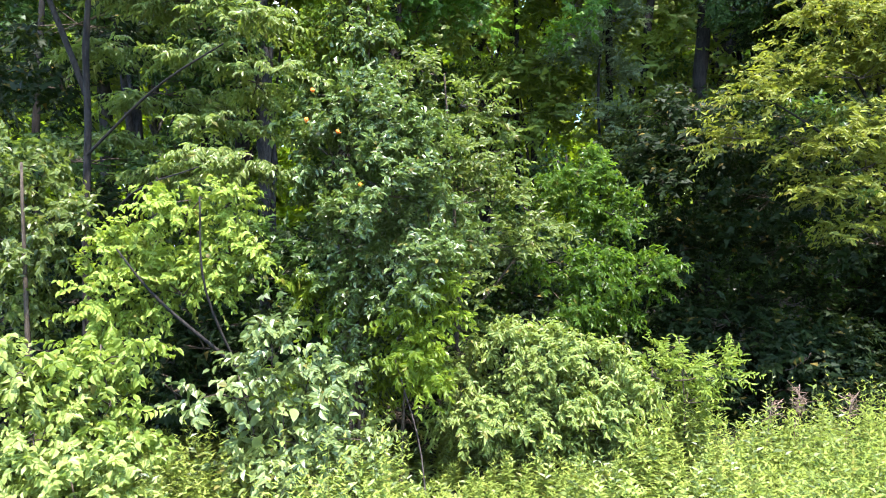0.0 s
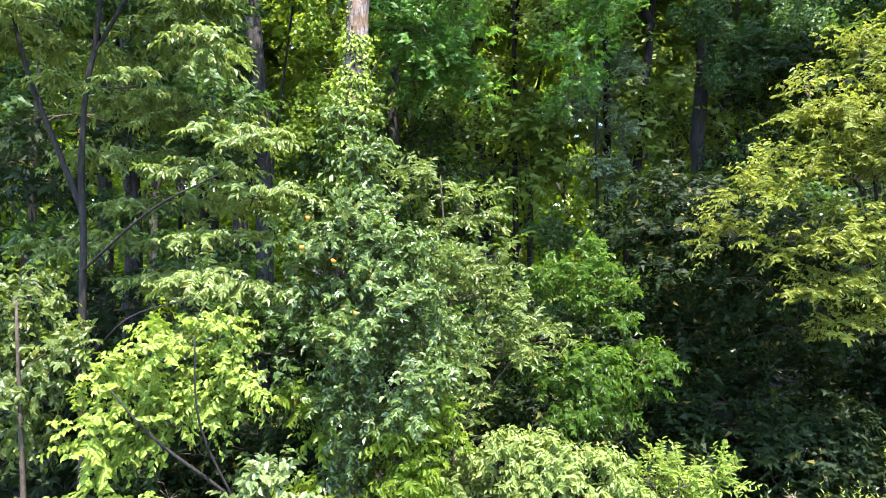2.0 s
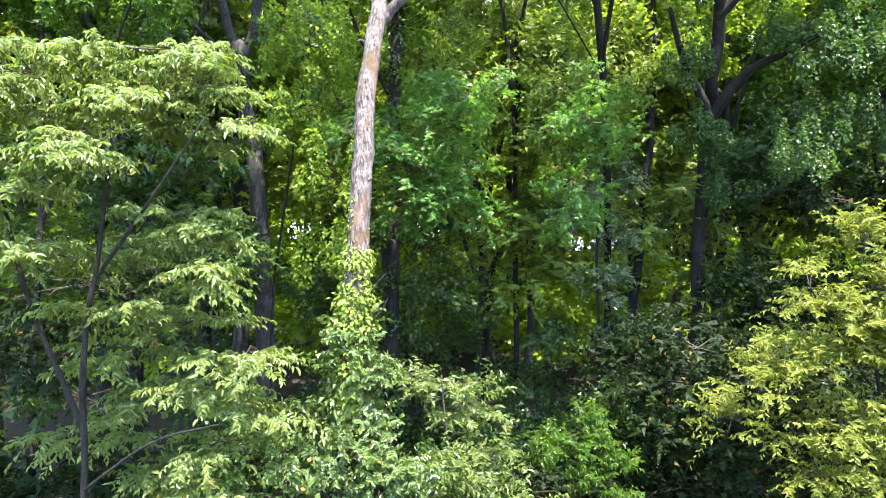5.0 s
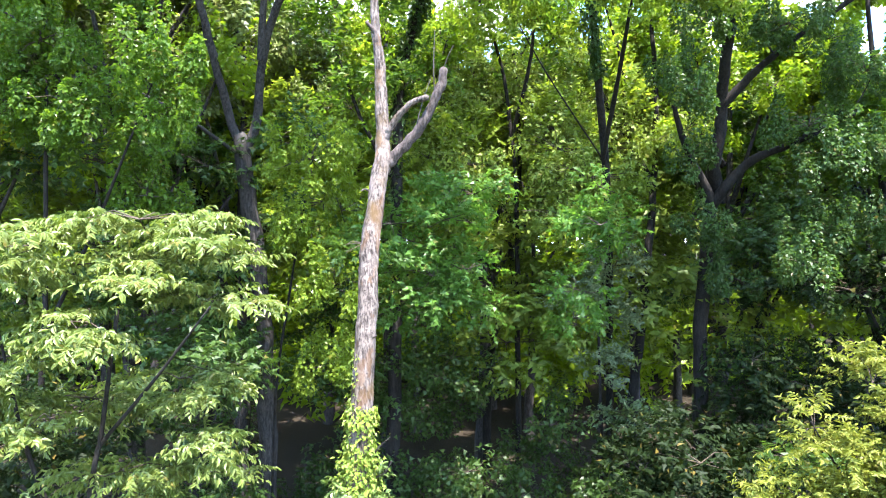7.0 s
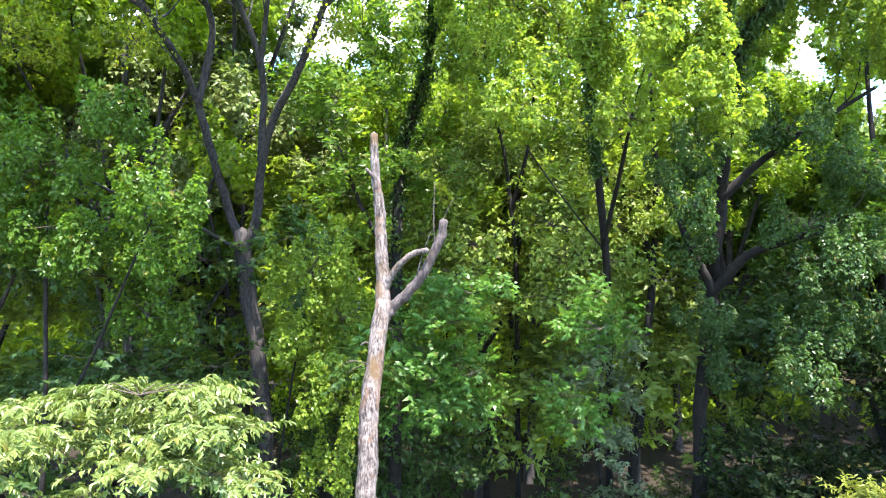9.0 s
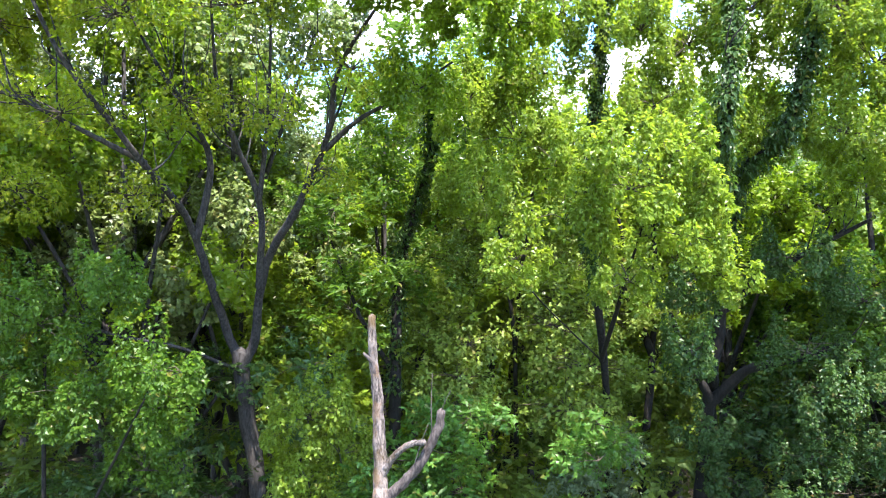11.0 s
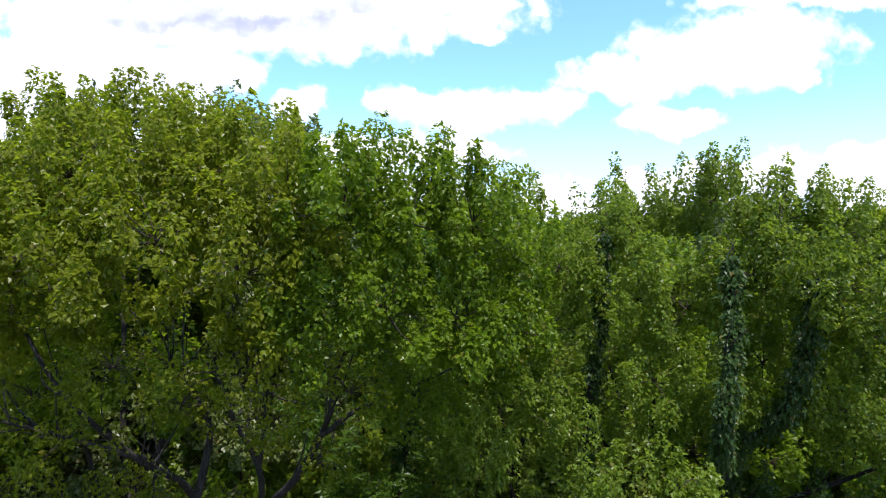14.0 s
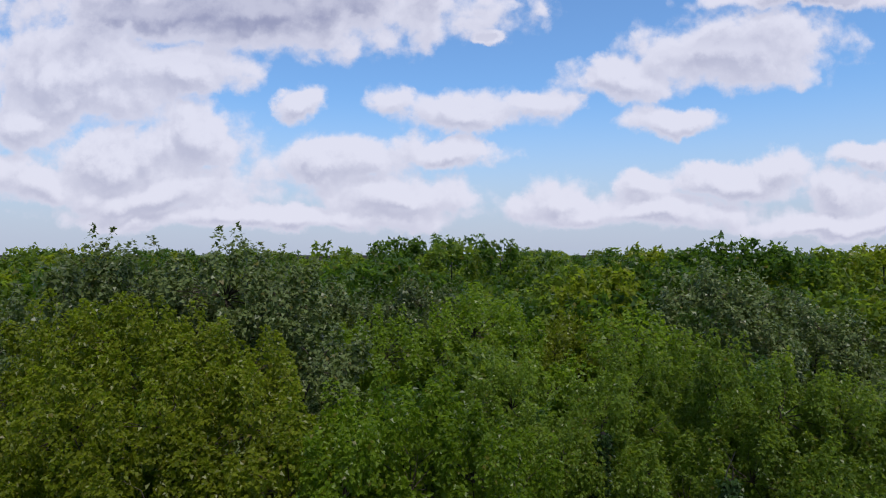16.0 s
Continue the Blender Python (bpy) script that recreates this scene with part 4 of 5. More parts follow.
plant(
    "sapling", "young tree with drooping compound leaves in flat layers", "tree", (-5.0, 9.2, 0),
    [
        ([(-5.0, 9.2, -0.1), (-5.02, 9.2, 2.5), (-4.95, 9.1, 5), (-4.9, 9.0, 6.6), (-4.6, 8.8, 7.8), (-4.2, 8.4, 9.4)], 0.065, 0.025),
        ([(-4.95, 9.1, 5.4), (-5.5, 8.7, 7.4), (-5.6, 8.2, 9.2)], 0.045, 0.015),
        ([(-4.95, 9.1, 4.6), (-3.8, 8.6, 5.4), (-2.7, 8.0, 5.8)], 0.022, 0.01),
        ([(-4.7, 8.9, 7.5), (-3.6, 8.2, 8.6), (-2.8, 7.8, 9.5)], 0.03, 0.01),
        ([(-5.0, 9.1, 3.2), (-4.0, 8.4, 4.0), (-3.0, 8.0, 4.3)], 0.02, 0.008),
    ],
    [
        (-4.02, 8.62, 10.57, 0.99, 0.88, 0.22), (-5.29, 8.51, 10.23, 0.88, 0.88, 0.22), (-3.1, 8.85, 10.12, 0.55, 0.66, 0.28), (-6.21, 8.62, 9.88, 0.88, 0.88, 0.22),
        (-4.48, 8.28, 9.25, 0.88, 0.66, 0.17), (-3.22, 8.74, 9.48, 0.61, 0.66, 0.17), (-5.86, 8.62, 8.74, 0.88, 0.77, 0.18),
        (-5.06, 8.62, 7.87, 0.88, 0.66, 0.17), (-3.68, 9.08, 8.39, 0.66, 0.66, 0.15), (-3.91, 8.51, 9.71, 0.66, 0.55, 0.13),
        (-3.33, 8.74, 7.59, 0.55, 0.55, 0.14), (-4.48, 9.08, 7.12, 0.77, 0.66, 0.15), (-6.44, 9.08, 7.93, 0.77, 0.66, 0.17), (-6.79, 8.74, 9.2, 0.55, 0.55, 0.17),
        (-3.6, 9.26, 10.22, 0.74, 0.64, 0.13), (-4.8, 9.16, 10, 0.85, 0.74, 0.13), (-4.03, 9.81, 8.04, 0.85, 0.64, 0.13), (-5.34, 9.92, 7.93, 0.85, 0.74, 0.13),
    ] + [
        (-3.64, 9.48, 6.87, 0.54, 0.54, 0.14), (-2.75, 9.01, 6.4, 0.62, 0.56, 0.18), (-2.57, 9.01, 5.58, 0.67, 0.56, 0.18), (-3.39, 9.24, 6.05, 0.45, 0.45, 0.15),
        (-3.28, 9.59, 5.12, 0.5, 0.56, 0.15), (-2.81, 8.89, 4.53, 0.67, 0.56, 0.17), (-3.63, 9.36, 4.3, 0.56, 0.45, 0.15),
        (-5.2, 10.1, 6.4, 0.7, 0.6, 0.15), (-4.3, 10.2, 5.7, 0.7, 0.6, 0.15), (-5.6, 10.4, 5, 0.7, 0.6, 0.15), (-4.4, 10.2, 4.4, 0.7, 0.5, 0.14),
    ], LAYERED, "layered", 120, BARK_DARK)

VINY = Habit(leaf=0.09, width=0.055, count=10, shoot=0.33, rise=0.0, droop=0.7, dense=50, clump=0.25, flat=0.9, full=True)

plant(
    "sapling", "sunlit yellow-green sapling hung with leafy vines", "tree", (-2.4, 8.3, 0),
    [
        ([(-2.4, 8.3, -0.1), (-2.45, 8.2, 1.4), (-2.8, 7.7, 2.8), (-2.8, 7.5, 3.9)], 0.022, 0.01),
        ([(-2.5, 8.1, 1.8), (-3.3, 7.6, 2.7), (-3.7, 7.4, 3.3)], 0.025, 0.01),
    ],
    [(-3.13, 7.99, 3.71, 0.36, 0.35, 0.3), (-3.83, 7.99, 3.17, 0.42, 0.35, 0.28), (-2.7, 8.1, 3.23, 0.38, 0.35, 0.4), (-4.1, 7.88, 2.63, 0.4, 0.35, 0.3), (-3.13, 7.88, 2.74, 0.5, 0.4, 0.4), (-2.7, 8.1, 3.82, 0.24, 0.25, 0.18)],
    Habit(leaf=0.085, width=0.055, count=11, shoot=0.33, rise=0.0, droop=0.7, dense=52, clump=0.25, flat=0.9, full=True), "lime", 121, BARK_DARK)

plant(
    "climbing_vine", "leafy vine curtain over a low tree at the wood's edge", "vine", (-4.9, 7.9, 0),
    [([(-4.9, 7.9, -0.1), (-4.95, 7.8, 2), (-4.9, 7.6, 4.3)], 0.05, 0.015)],
    [(-5.35, 7.99, 4.15, 0.45, 0.4, 0.4), (-4.81, 7.99, 3.61, 0.4, 0.35, 0.35), (-5.18, 7.99, 3.23, 0.4, 0.4, 0.35), (-5.72, 7.99, 3.77, 0.5, 0.4, 0.5), (-5.62, 8.1, 2.69, 0.5, 0.4, 0.4)],
    VINY, "layered", 122, TWIG)

plant(
    "shrub", "sunlit shrub with rounded yellow-green leaves", "shrub", (-3.5, 6.6, 0),
    [([(-3.5, 6.6, -0.1), (-3.5, 6.6, 1), (-3.45, 6.6, 2.1)], 0.03, 0.01)],
    [(-3.45, 6.55, 2.15, 0.35, 0.35, 0.3), (-3.3, 6.5, 1.75, 0.38, 0.35, 0.35), (-3.6, 6.5, 1.3, 0.4, 0.4, 0.4)],
    Habit(leaf=0.1, width=0.06, count=10, shoot=0.3, rise=0.0, droop=0.7, dense=40, clump=0.25, flat=0.9, full=True), "lime", 123, TWIG)

plant(
    "shrub", "pale green bramble thicket in full sun", "shrub", (-4.3, 6.2, 0),
    [([(-4.3, 6.2, -0.1), (-4.2, 6.2, 1), (-4.1, 6.2, 2.0)], 0.025, 0.008)],
    [(-3.95, 6.2, 2.1, 0.45, 0.4, 0.35), (-4.5, 6.2, 2.0, 0.5, 0.4, 0.4), (-3.9, 6.0, 1.5, 0.5, 0.45, 0.4), (-4.6, 6.0, 1.3, 0.5, 0.45, 0.45), (-3.3, 5.9, 0.95, 0.5, 0.45, 0.4), (-4.0, 5.8, 0.8, 0.6, 0.45, 0.45)],
    VINY, "bush", 124, TWIG)

BUSHY = Habit(leaf=0.098, width=0.046, count=10, shoot=0.3, rise=0.25, droop=0.75, dense=54, clump=0.24, full=True)

plant(
    "shrub", "broad rounded bush of pointed light green leaves", "shrub", (1.2, 9.6, 0),
    [
        ([(1.2, 9.6, -0.1), (1.15, 9.55, 0.6), (1.0, 9.5, 1.4)], 0.03, 0.01),
        ([(1.25, 9.6, 0), (1.6, 9.6, 0.7), (2.0, 9.6, 1.3)], 0.025, 0.01),
        ([(1.15, 9.6, 0), (0.8, 9.5, 0.6), (0.5, 9.4, 1.1)], 0.025, 0.01),
    ],
    [(0.3, 9.4, 1.45, 0.5, 0.45, 0.4), (0.85, 9.4, 1.75, 0.5, 0.4, 0.3), (0.76, 9.4, 1.25, 0.6, 0.5, 0.45), (1.76, 9.5, 1.2, 0.65, 0.5, 0.5), (0.45, 9.3, 0.75, 0.5, 0.45, 0.5), (2.35, 9.7, 1.5, 0.4, 0.4, 0.4), (1.3, 9.5, 1.6, 0.6, 0.5, 0.4), (1.2, 9.2, 0.7, 0.7, 0.45, 0.5), (2.1, 9.4, 0.7, 0.6, 0.45, 0.5),
     (0.3, 9.2, 1.15, 0.45, 0.4, 0.4), (1.35, 9.2, 1.2, 0.55, 0.4, 0.4), (1.7, 9.3, 1.65, 0.5, 0.4, 0.3), (2.5, 9.5, 1.05, 0.45, 0.4, 0.4)],
    BUSHY, "bush", 125, TWIG)

plant(
    "sapling", "small bright yellow-green sapling with feathery shoots", "tree", (3.6, 9.9, 0),
    [([(3.6, 9.9, -0.1), (3.6, 9.85, 1), (3.5, 9.8, 2.0)], 0.02, 0.006)],
    [(3.5, 9.8, 1.75, 0.28, 0.28, 0.25), (3.65, 9.8, 1.35, 0.5, 0.35, 0.18), (3.6, 9.8, 1.0, 0.55, 0.4, 0.2), (3.1, 9.8, 1.4, 0.22, 0.2, 0.12), (4.1, 9.8, 1.55, 0.25, 0.2, 0.1)],
    Habit(leaf=0.1, width=0.035, count=13, shoot=0.4, rise=0.3, droop=0.2, dense=20, clump=0.2, flat=0.5, full=True), "lime", 126, TWIG)

FEATHER = Habit(leaf=0.105, width=0.044, count=14, shoot=0.46, rise=0.25, droop=0.35, dense=22, clump=0.3, flat=0.35, level=0.6, full=True)

plant(
    "sapling", "yellow-green young tree with feathery layered sprays", "tree", (8.1, 11.6, 0),
    [
        ([(8.1, 11.6, -0.1), (8.0, 11.5, 3), (7.3, 11.0, 5.8), (6.9, 10.8, 8.3)], 0.055, 0.02),
        ([(7.8, 11.3, 4.2), (6.2, 10.8, 5.2), (5.0, 10.7, 5.9)], 0.035, 0.01),
        ([(7.4, 11.1, 5.4), (6.4, 10.7, 6.6), (5.9, 10.6, 7.4)], 0.03, 0.01),
        ([(7.6, 11.2, 4.8), (7.6, 10.8, 6.2), (7.7, 10.5, 7.4)], 0.035, 0.01),
    ],
    [
        (6.9, 10.6, 8.0, 0.6, 0.6, 0.45), (5.95, 10.6, 7.3, 0.4, 0.45, 0.4), (6.6, 10.5, 6.9, 0.7, 0.6, 0.3), (7.6, 10.4, 7.5, 0.7, 0.6, 0.5),
        (5.7, 10.6, 6.2, 0.6, 0.55, 0.25), (6.6, 10.4, 6.0, 0.8, 0.6, 0.25), (5.1, 10.7, 5.75, 0.5, 0.45, 0.2), (7.6, 10.4, 6.4, 0.8, 0.6, 0.35),
        (6.3, 10.4, 5.2, 0.8, 0.6, 0.25), (4.9, 10.8, 5.1, 0.5, 0.45, 0.22), (7.3, 10.4, 5.5, 0.7, 0.5, 0.22), (5.7, 10.7, 5.0, 0.5, 0.45, 0.2), (7.2, 10.3, 7.0, 0.7, 0.5, 0.4), (7.0, 10.3, 6.3, 0.7, 0.5, 0.3),
        (6.8, 10.6, 4.6, 0.7, 0.5, 0.22), (7.6, 10.5, 4.2, 0.6, 0.5, 0.2), (6.0, 10.7, 4.3, 0.5, 0.4, 0.18), (7.0, 10.8, 3.5, 0.6, 0.45, 0.18),
    ], FEATHER, "yellow", 127, BARK_DARK)

plant(
    "sapling", "young tree with arching yellow-green leaf sprays", "tree", (0.2, 10.6, 0),
    [
        ([(0.2, 10.6, -0.1), (0.2, 10.5, 2), (0.15, 10.3, 4), (0.0, 10.1, 6)], 0.05, 0.012),
        ([(0.2, 10.5, 2.4), (0.7, 10.3, 3.8), (0.9, 10.2, 4.8)], 0.025, 0.008),
        ([(0.2, 10.5, 2.0), (1.0, 10.3, 3.0), (1.5, 10.2, 3.9)], 0.025, 0.008),
    ],
    [
        (-0.15, 10, 5.95, 0.45, 0.4, 0.25), (0.25, 10.1, 5.5, 0.5, 0.45, 0.25), (0.85, 10.1, 4.8, 0.5, 0.45, 0.25), (-0.1, 9.9, 4.7, 0.5, 0.45, 0.25),
        (0.3, 9.9, 4.1, 0.6, 0.5, 0.3), (0.6, 9.9, 3.4, 0.7, 0.5, 0.35), (1.3, 10.2, 3.9, 0.55, 0.45, 0.25), (0.0, 9.6, 2.8, 0.5, 0.45, 0.3),
    ], FEATHER, "layered", 128, TWIG)

plant(
    "shrub", "leafy green understory shrub in half shade", "shrub", (2.4, 11.2, 0),
    [([(2.4, 11.2, -0.1), (2.4, 11.1, 1.5), (2.5, 11.0, 3)], 0.035, 0.01), ([(2.4, 11.2, 0), (1.8, 11, 1.4), (1.7, 10.7, 2.4)], 0.025, 0.01)],
    [(2.1, 10.6, 3.0, 0.6, 0.5, 0.3), (2.0, 10.6, 2.4, 0.7, 0.5, 0.35), (2.8, 10.8, 2.4, 0.55, 0.5, 0.3), (2.9, 11.4, 3.9, 0.6, 0.5, 0.35), (2.3, 11.8, 4.6, 0.7, 0.6, 0.35), (3.4, 11.2, 2.9, 0.5, 0.5, 0.3)],
    BUSHY, "forest", 129, TWIG)

plant(
    "shrub", "low viny shrub around the dead tree's foot", "shrub", (-0.6, 8.8, 0),
    [([(-0.6, 8.8, -0.1), (-0.55, 8.8, 1), (-0.5, 8.7, 2.2)], 0.03, 0.01)],
    [(-0.64, 8.6, 2.1, 0.5, 0.4, 0.4), (-0.3, 8.8, 2.55, 0.45, 0.4, 0.3), (-1.85, 9.4, 2.5, 0.6, 0.5, 0.45), (-0.5, 8.7, 1.4, 0.5, 0.45, 0.4), (-1.6, 9.0, 1.3, 0.8, 0.5, 0.5)],
    BUSHY, "canopy", 130, TWIG)


# ---------------------------------------------------------------- shrub with big leaves, each leaf a piece
def big_leaf_mesh(seed):
    """A heart-shaped blade folded along its midrib."""
    rng = np.random.default_rng(seed)
    rows = ((0.0, 0.02), (0.12, 0.30), (0.35, 0.40), (0.65, 0.28), (0.88, 0.10), (1.0, 0.0))
    verts, faces = [], []
    for s, w in rows:
        dip = -0.28 * s * s
        lift = 0.14 * w
        for k in (-1, 0, 1):
            verts.append((k * w * (1 + rng.uniform(-0.06, 0.06)), s, dip + abs(k) * lift + rng.uniform(-0.01, 0.01)))
    for i in range(len(rows) - 1):
        for k in (0, 1):
            a = i * 3 + k
            faces.append((a, a + 1, a + 4, a + 3))
    return mesh_of("leaf", verts, faces, LEAF["broad"], True)


def big_leaf_shrub():
    base = (-1.9, 7.35, 0)
    ob = root("shrub", base, "large-leaved shrub with drooping blue-green leaves", "shrub")
    rng = np.random.default_rng(77)
    blades = [big_leaf_mesh(s) for s in (1, 2, 3)]
    tips = [(-1.9, 7.2, 2.25), (-2.2, 7.0, 1.95), (-1.45, 7.25, 2.1), (-1.7, 6.95, 1.65), (-2.35, 7.05, 1.4), (-1.15, 7.3, 1.7), (-1.5, 7.0, 1.2), (-2.0, 6.9, 1.1)]
    foliage(ob, local([(-1.9, 7.2, 2.1, 0.42, 0.38, 0.22), (-2.2, 7.0, 1.7, 0.4, 0.35, 0.3), (-1.4, 7.3, 1.85, 0.42, 0.38, 0.28), (-1.75, 7.0, 1.25, 0.5, 0.4, 0.35), (-1.2, 7.2, 1.2, 0.4, 0.4, 0.35)], base),
            Habit(leaf=0.11, width=0.066, count=8, shoot=0.3, rise=0.1, droop=0.6, dense=34, clump=0.24, full=True), "broad", 78)
    for i, tip in enumerate(tips):
        pts = [(0, 0, -0.05), ((tip[0] - base[0]) * 0.5, (tip[1] - base[1]) * 0.35, tip[2] * 0.55), tuple(np.array(tip) - base)]
        line = bend(pts, 6)
        part("stem", limb_mesh("stem", pts, 0.016, 0.006, TWIG, 6, 0.05, 5, i), ob)
        for k in range(37):
            s = rng.uniform(0.35, 1.0)
            p = line[int(s * (len(line) - 1))] + rng.normal(0, 0.13, 3)
            leaf = part("leaf", blades[k % 3], ob)
            size = rng.uniform(0.1, 0.175)
            leaf.matrix_local = Matrix.Translation(p) @ Euler((rng.uniform(-1.0, 0.15), rng.uniform(-0.4, 0.4), rng.uniform(0, 6.28))).to_matrix().to_4x4() @ Matrix.Diagonal((size, size, size, 1))


# ---------------------------------------------------------------- weeds of the meadow's edge
def weeds(name, label, count, seed, area, tall, leaf, size, width, k=26, fine=False):
    """Upright stems ringed with narrow leaves, as one mass."""
    rng = np.random.default_rng(seed)
    x = rng.uniform(area[0], area[1], count)
    y = rng.uniform(area[2], area[3], count)
    h = tall * rng.uniform(0.45, 1.2, count) * (0.85 + 0.3 * np.sin(x * 1.7 + 2) * np.sin(y * 1.3) + 0.25 * np.sin(x * 4.1) * np.sin(y * 3.3 + 1))
    h = np.where((x > -1.4) & (x < -0.2) & (y > 7.4) & (y < 8.4), h * 1.45, h)
    h = np.where((x > -3.6) & (x < -0.9) & (y > 5.9) & (y < 6.9), h * 1.35, h)
    h = np.where((x < -0.2) & (y > 8.4), h * 0.35, h)
    h = np.where((x > -0.5) & (x < 2.7) & (y < 9.3), h * 0.5, h)
    z = rolling(x, y)
    foot = np.stack((x, y, z), -1)
    lean = rng.normal(0, 0.17, (count, 2))
    s = np.linspace(0.12, 1.0, k)[None] + rng.uniform(-0.02, 0.02, (count, k))
    at = foot[:, None] + np.stack((lean[:, :1] * s, lean[:, 1:] * s, np.ones((count, k)) * s * 1.0), -1) * h[:, None, None]
    turn = np.arange(k)[None] * 2.4 + rng.uniform(0, 6.28, (count, 1))
    lift = 0.25 + 0.9 * np.clip(s - 0.5, 0, 1)
    axis = np.stack((np.cos(turn), np.sin(turn), lift), -1)
    normal = np.stack((-np.cos(turn) * 0.5, -np.sin(turn) * 0.5, np.ones_like(turn)), -1) + rng.normal(0, 0.25, (count, k, 3))
    length = size * (1.15 - 0.7 * np.clip(s, 0, 1)) * rng.uniform(0.8, 1.25, (count, k))
    ob = new(name, leaf_mesh(name, at.reshape(-1, 3), axis.reshape(-1, 3), normal.reshape(-1, 3), length.ravel(), length.ravel() * width, LEAF[leaf], plain=fine))
    tagged(ob, label, "weeds", kind="stuff")
    tops = at[:, -1]
    part("stems", twig_mesh("stems", foot, tops, 0.004, LEAF[leaf], 0.0, rng), ob)


weeds("weeds", "dense sunlit goldenrod stalks with narrow leaves", 2500, 31, (-7.5, 9.0, 5.6, 10.6), 1.15, "weed", 0.16, 0.32, 32, True)
weeds("weeds", "coarse knee-high meadow weeds with wider leaves", 1000, 32, (-8, 10, 5.0, 10.8), 0.85, "bush", 0.19, 0.5, 20)
weeds("weeds", "scattered darker green leafy stalks in the meadow", 260, 34, (-5.5, 8.5, 5.8, 10.4), 1.3, "layered", 0.17, 0.4, 24)
weeds("grass", "rough open meadow grass", 450, 33, (-16, 16, -9, 5.2), 0.3, "weed", 0.22, 0.1)
big_leaf_shrub()


def dry_stalk(x, y, h, seed):
    """A withered brown seed head on a bare stalk."""
    rng = np.random.default_rng(seed)
    ob = root("dry_seed_stalk", (x, y, 0), "withered brown seed head on a bare stalk", "plant", "dry stalks in the weeds")
    part("stem", limb_mesh("stem", [(0, 0, -0.05), (0.03, 0, h * 0.6), (0.1, 0, h)], 0.008, 0.004, STALK, 5, 0.05, 4, seed), ob)
    n = 26
    s = rng.uniform(0.72, 1.0, n)
    a = np.stack((0.02 + 0.08 * s, np.zeros(n), h * s), -1)
    b = a + rng.normal(0, 1, (n, 3)) * (0.09, 0.07, 0.05) + (0.02, 0, 0.05)
    part("seed_head", twig_mesh("seed_head", a, b, 0.007, STALK, 0.01, rng), ob)


for sx, sy, sh, ss in ((5.15, 9.7, 1.2, 1), (4.75, 9.7, 1.05, 2), (5.85, 9.6, 1.15, 3), (5.3, 9.9, 1.05, 4)):
    dry_stalk(sx, sy, sh, ss)


def dead_stick():
    """A bare grey stick leaning in the weeds."""
    base = (-0.22, 8.35, 0)
    ob = root("dead_branch", base, "bare grey dead stick leaning among the weeds", "branch")
    part("stem", limb_mesh("stem", [(0, 0, -0.05), (-0.1, 0, 0.8), (-0.3, -0.03, 1.55), (-0.42, -0.05, 1.95)], 0.012, 0.006, BARK_GREY, 6, 0.05, 5, 3), ob)
    part("twig", limb_mesh("twig", [(-0.24, -0.02, 1.35), (-0.18, -0.08, 1.6), (-0.16, -0.12, 1.75)], 0.005, 0.003, BARK_GREY, 5, 0.05, 4, 4), ob)


dead_stick()

# ---------------------------------------------------------------- undergrowth and the wood behind
def undergrowth(name, label, count, seed, area, low, high, radius, habit, leaf, gaps=(), bank=None):
    """A belt of bushes and young growth under the trees, as one mass. gaps: open lanes (slope, half width, from height, to height).
    bank: (y, height, rise) of a bank of growth that gets taller with depth."""
    rng = np.random.default_rng(seed)
    blobs = []
    for _ in range(count):
        x, y = rng.uniform(area[0], area[1]), rng.uniform(area[2], area[3])
        r = radius * rng.uniform(0.6, 1.3)
        z = rng.uniform(low, high)
        if bank:
            z += bank[1] + (y - bank[0]) * bank[2]
        if not any(abs(x - a * y) < b + r * 0.9 and c < z < d for a, b, c, d in gaps):
            blobs.append((x, y, z, r * 1.3, r, r * 0.55))
    leaves, clump, heart = grown(blobs, habit, rng)
    ob = new(name, leaf_mesh(name, *leaves, LEAF[leaf], plain=habit.plain))
    tagged(ob, label, "undergrowth", kind="stuff")
    part("brushwood", twig_mesh("brushwood", heart, clump, 0.014, TWIG, 0.05, rng), ob)


# leaf colour darkened here to stand in for the edge's shade
undergrowth("undergrowth", "low bushes along the wood's edge, leaves darkened to look shaded", 60, 40, (-9, 11, 11.2, 13.2), 0.2, 1.4, 0.7,
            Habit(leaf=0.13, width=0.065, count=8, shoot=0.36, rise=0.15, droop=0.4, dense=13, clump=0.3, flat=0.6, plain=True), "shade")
# the shade on this growth is put into its leaf colour
undergrowth("undergrowth", "leafy understory saplings in shade-toned green under the tall trees", 150, 41, (-11, 13, 12.5, 17.5), 0.8, 13.0, 0.85,
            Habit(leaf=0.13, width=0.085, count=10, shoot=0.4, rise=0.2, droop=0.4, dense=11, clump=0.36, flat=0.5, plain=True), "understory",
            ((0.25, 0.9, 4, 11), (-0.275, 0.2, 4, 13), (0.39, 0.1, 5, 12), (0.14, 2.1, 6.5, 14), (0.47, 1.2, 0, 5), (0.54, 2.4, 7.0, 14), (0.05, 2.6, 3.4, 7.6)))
# added masses with shade painted into their leaves, filling the dark edge
undergrowth("undergrowth", "added thicket with near-black leaves for the edge's deep shade", 90, 44, (4.0, 12.0, 12.0, 15.0), 0.2, 6.2, 0.85,
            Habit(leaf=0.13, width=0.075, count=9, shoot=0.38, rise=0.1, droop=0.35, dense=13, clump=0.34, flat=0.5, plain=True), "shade")
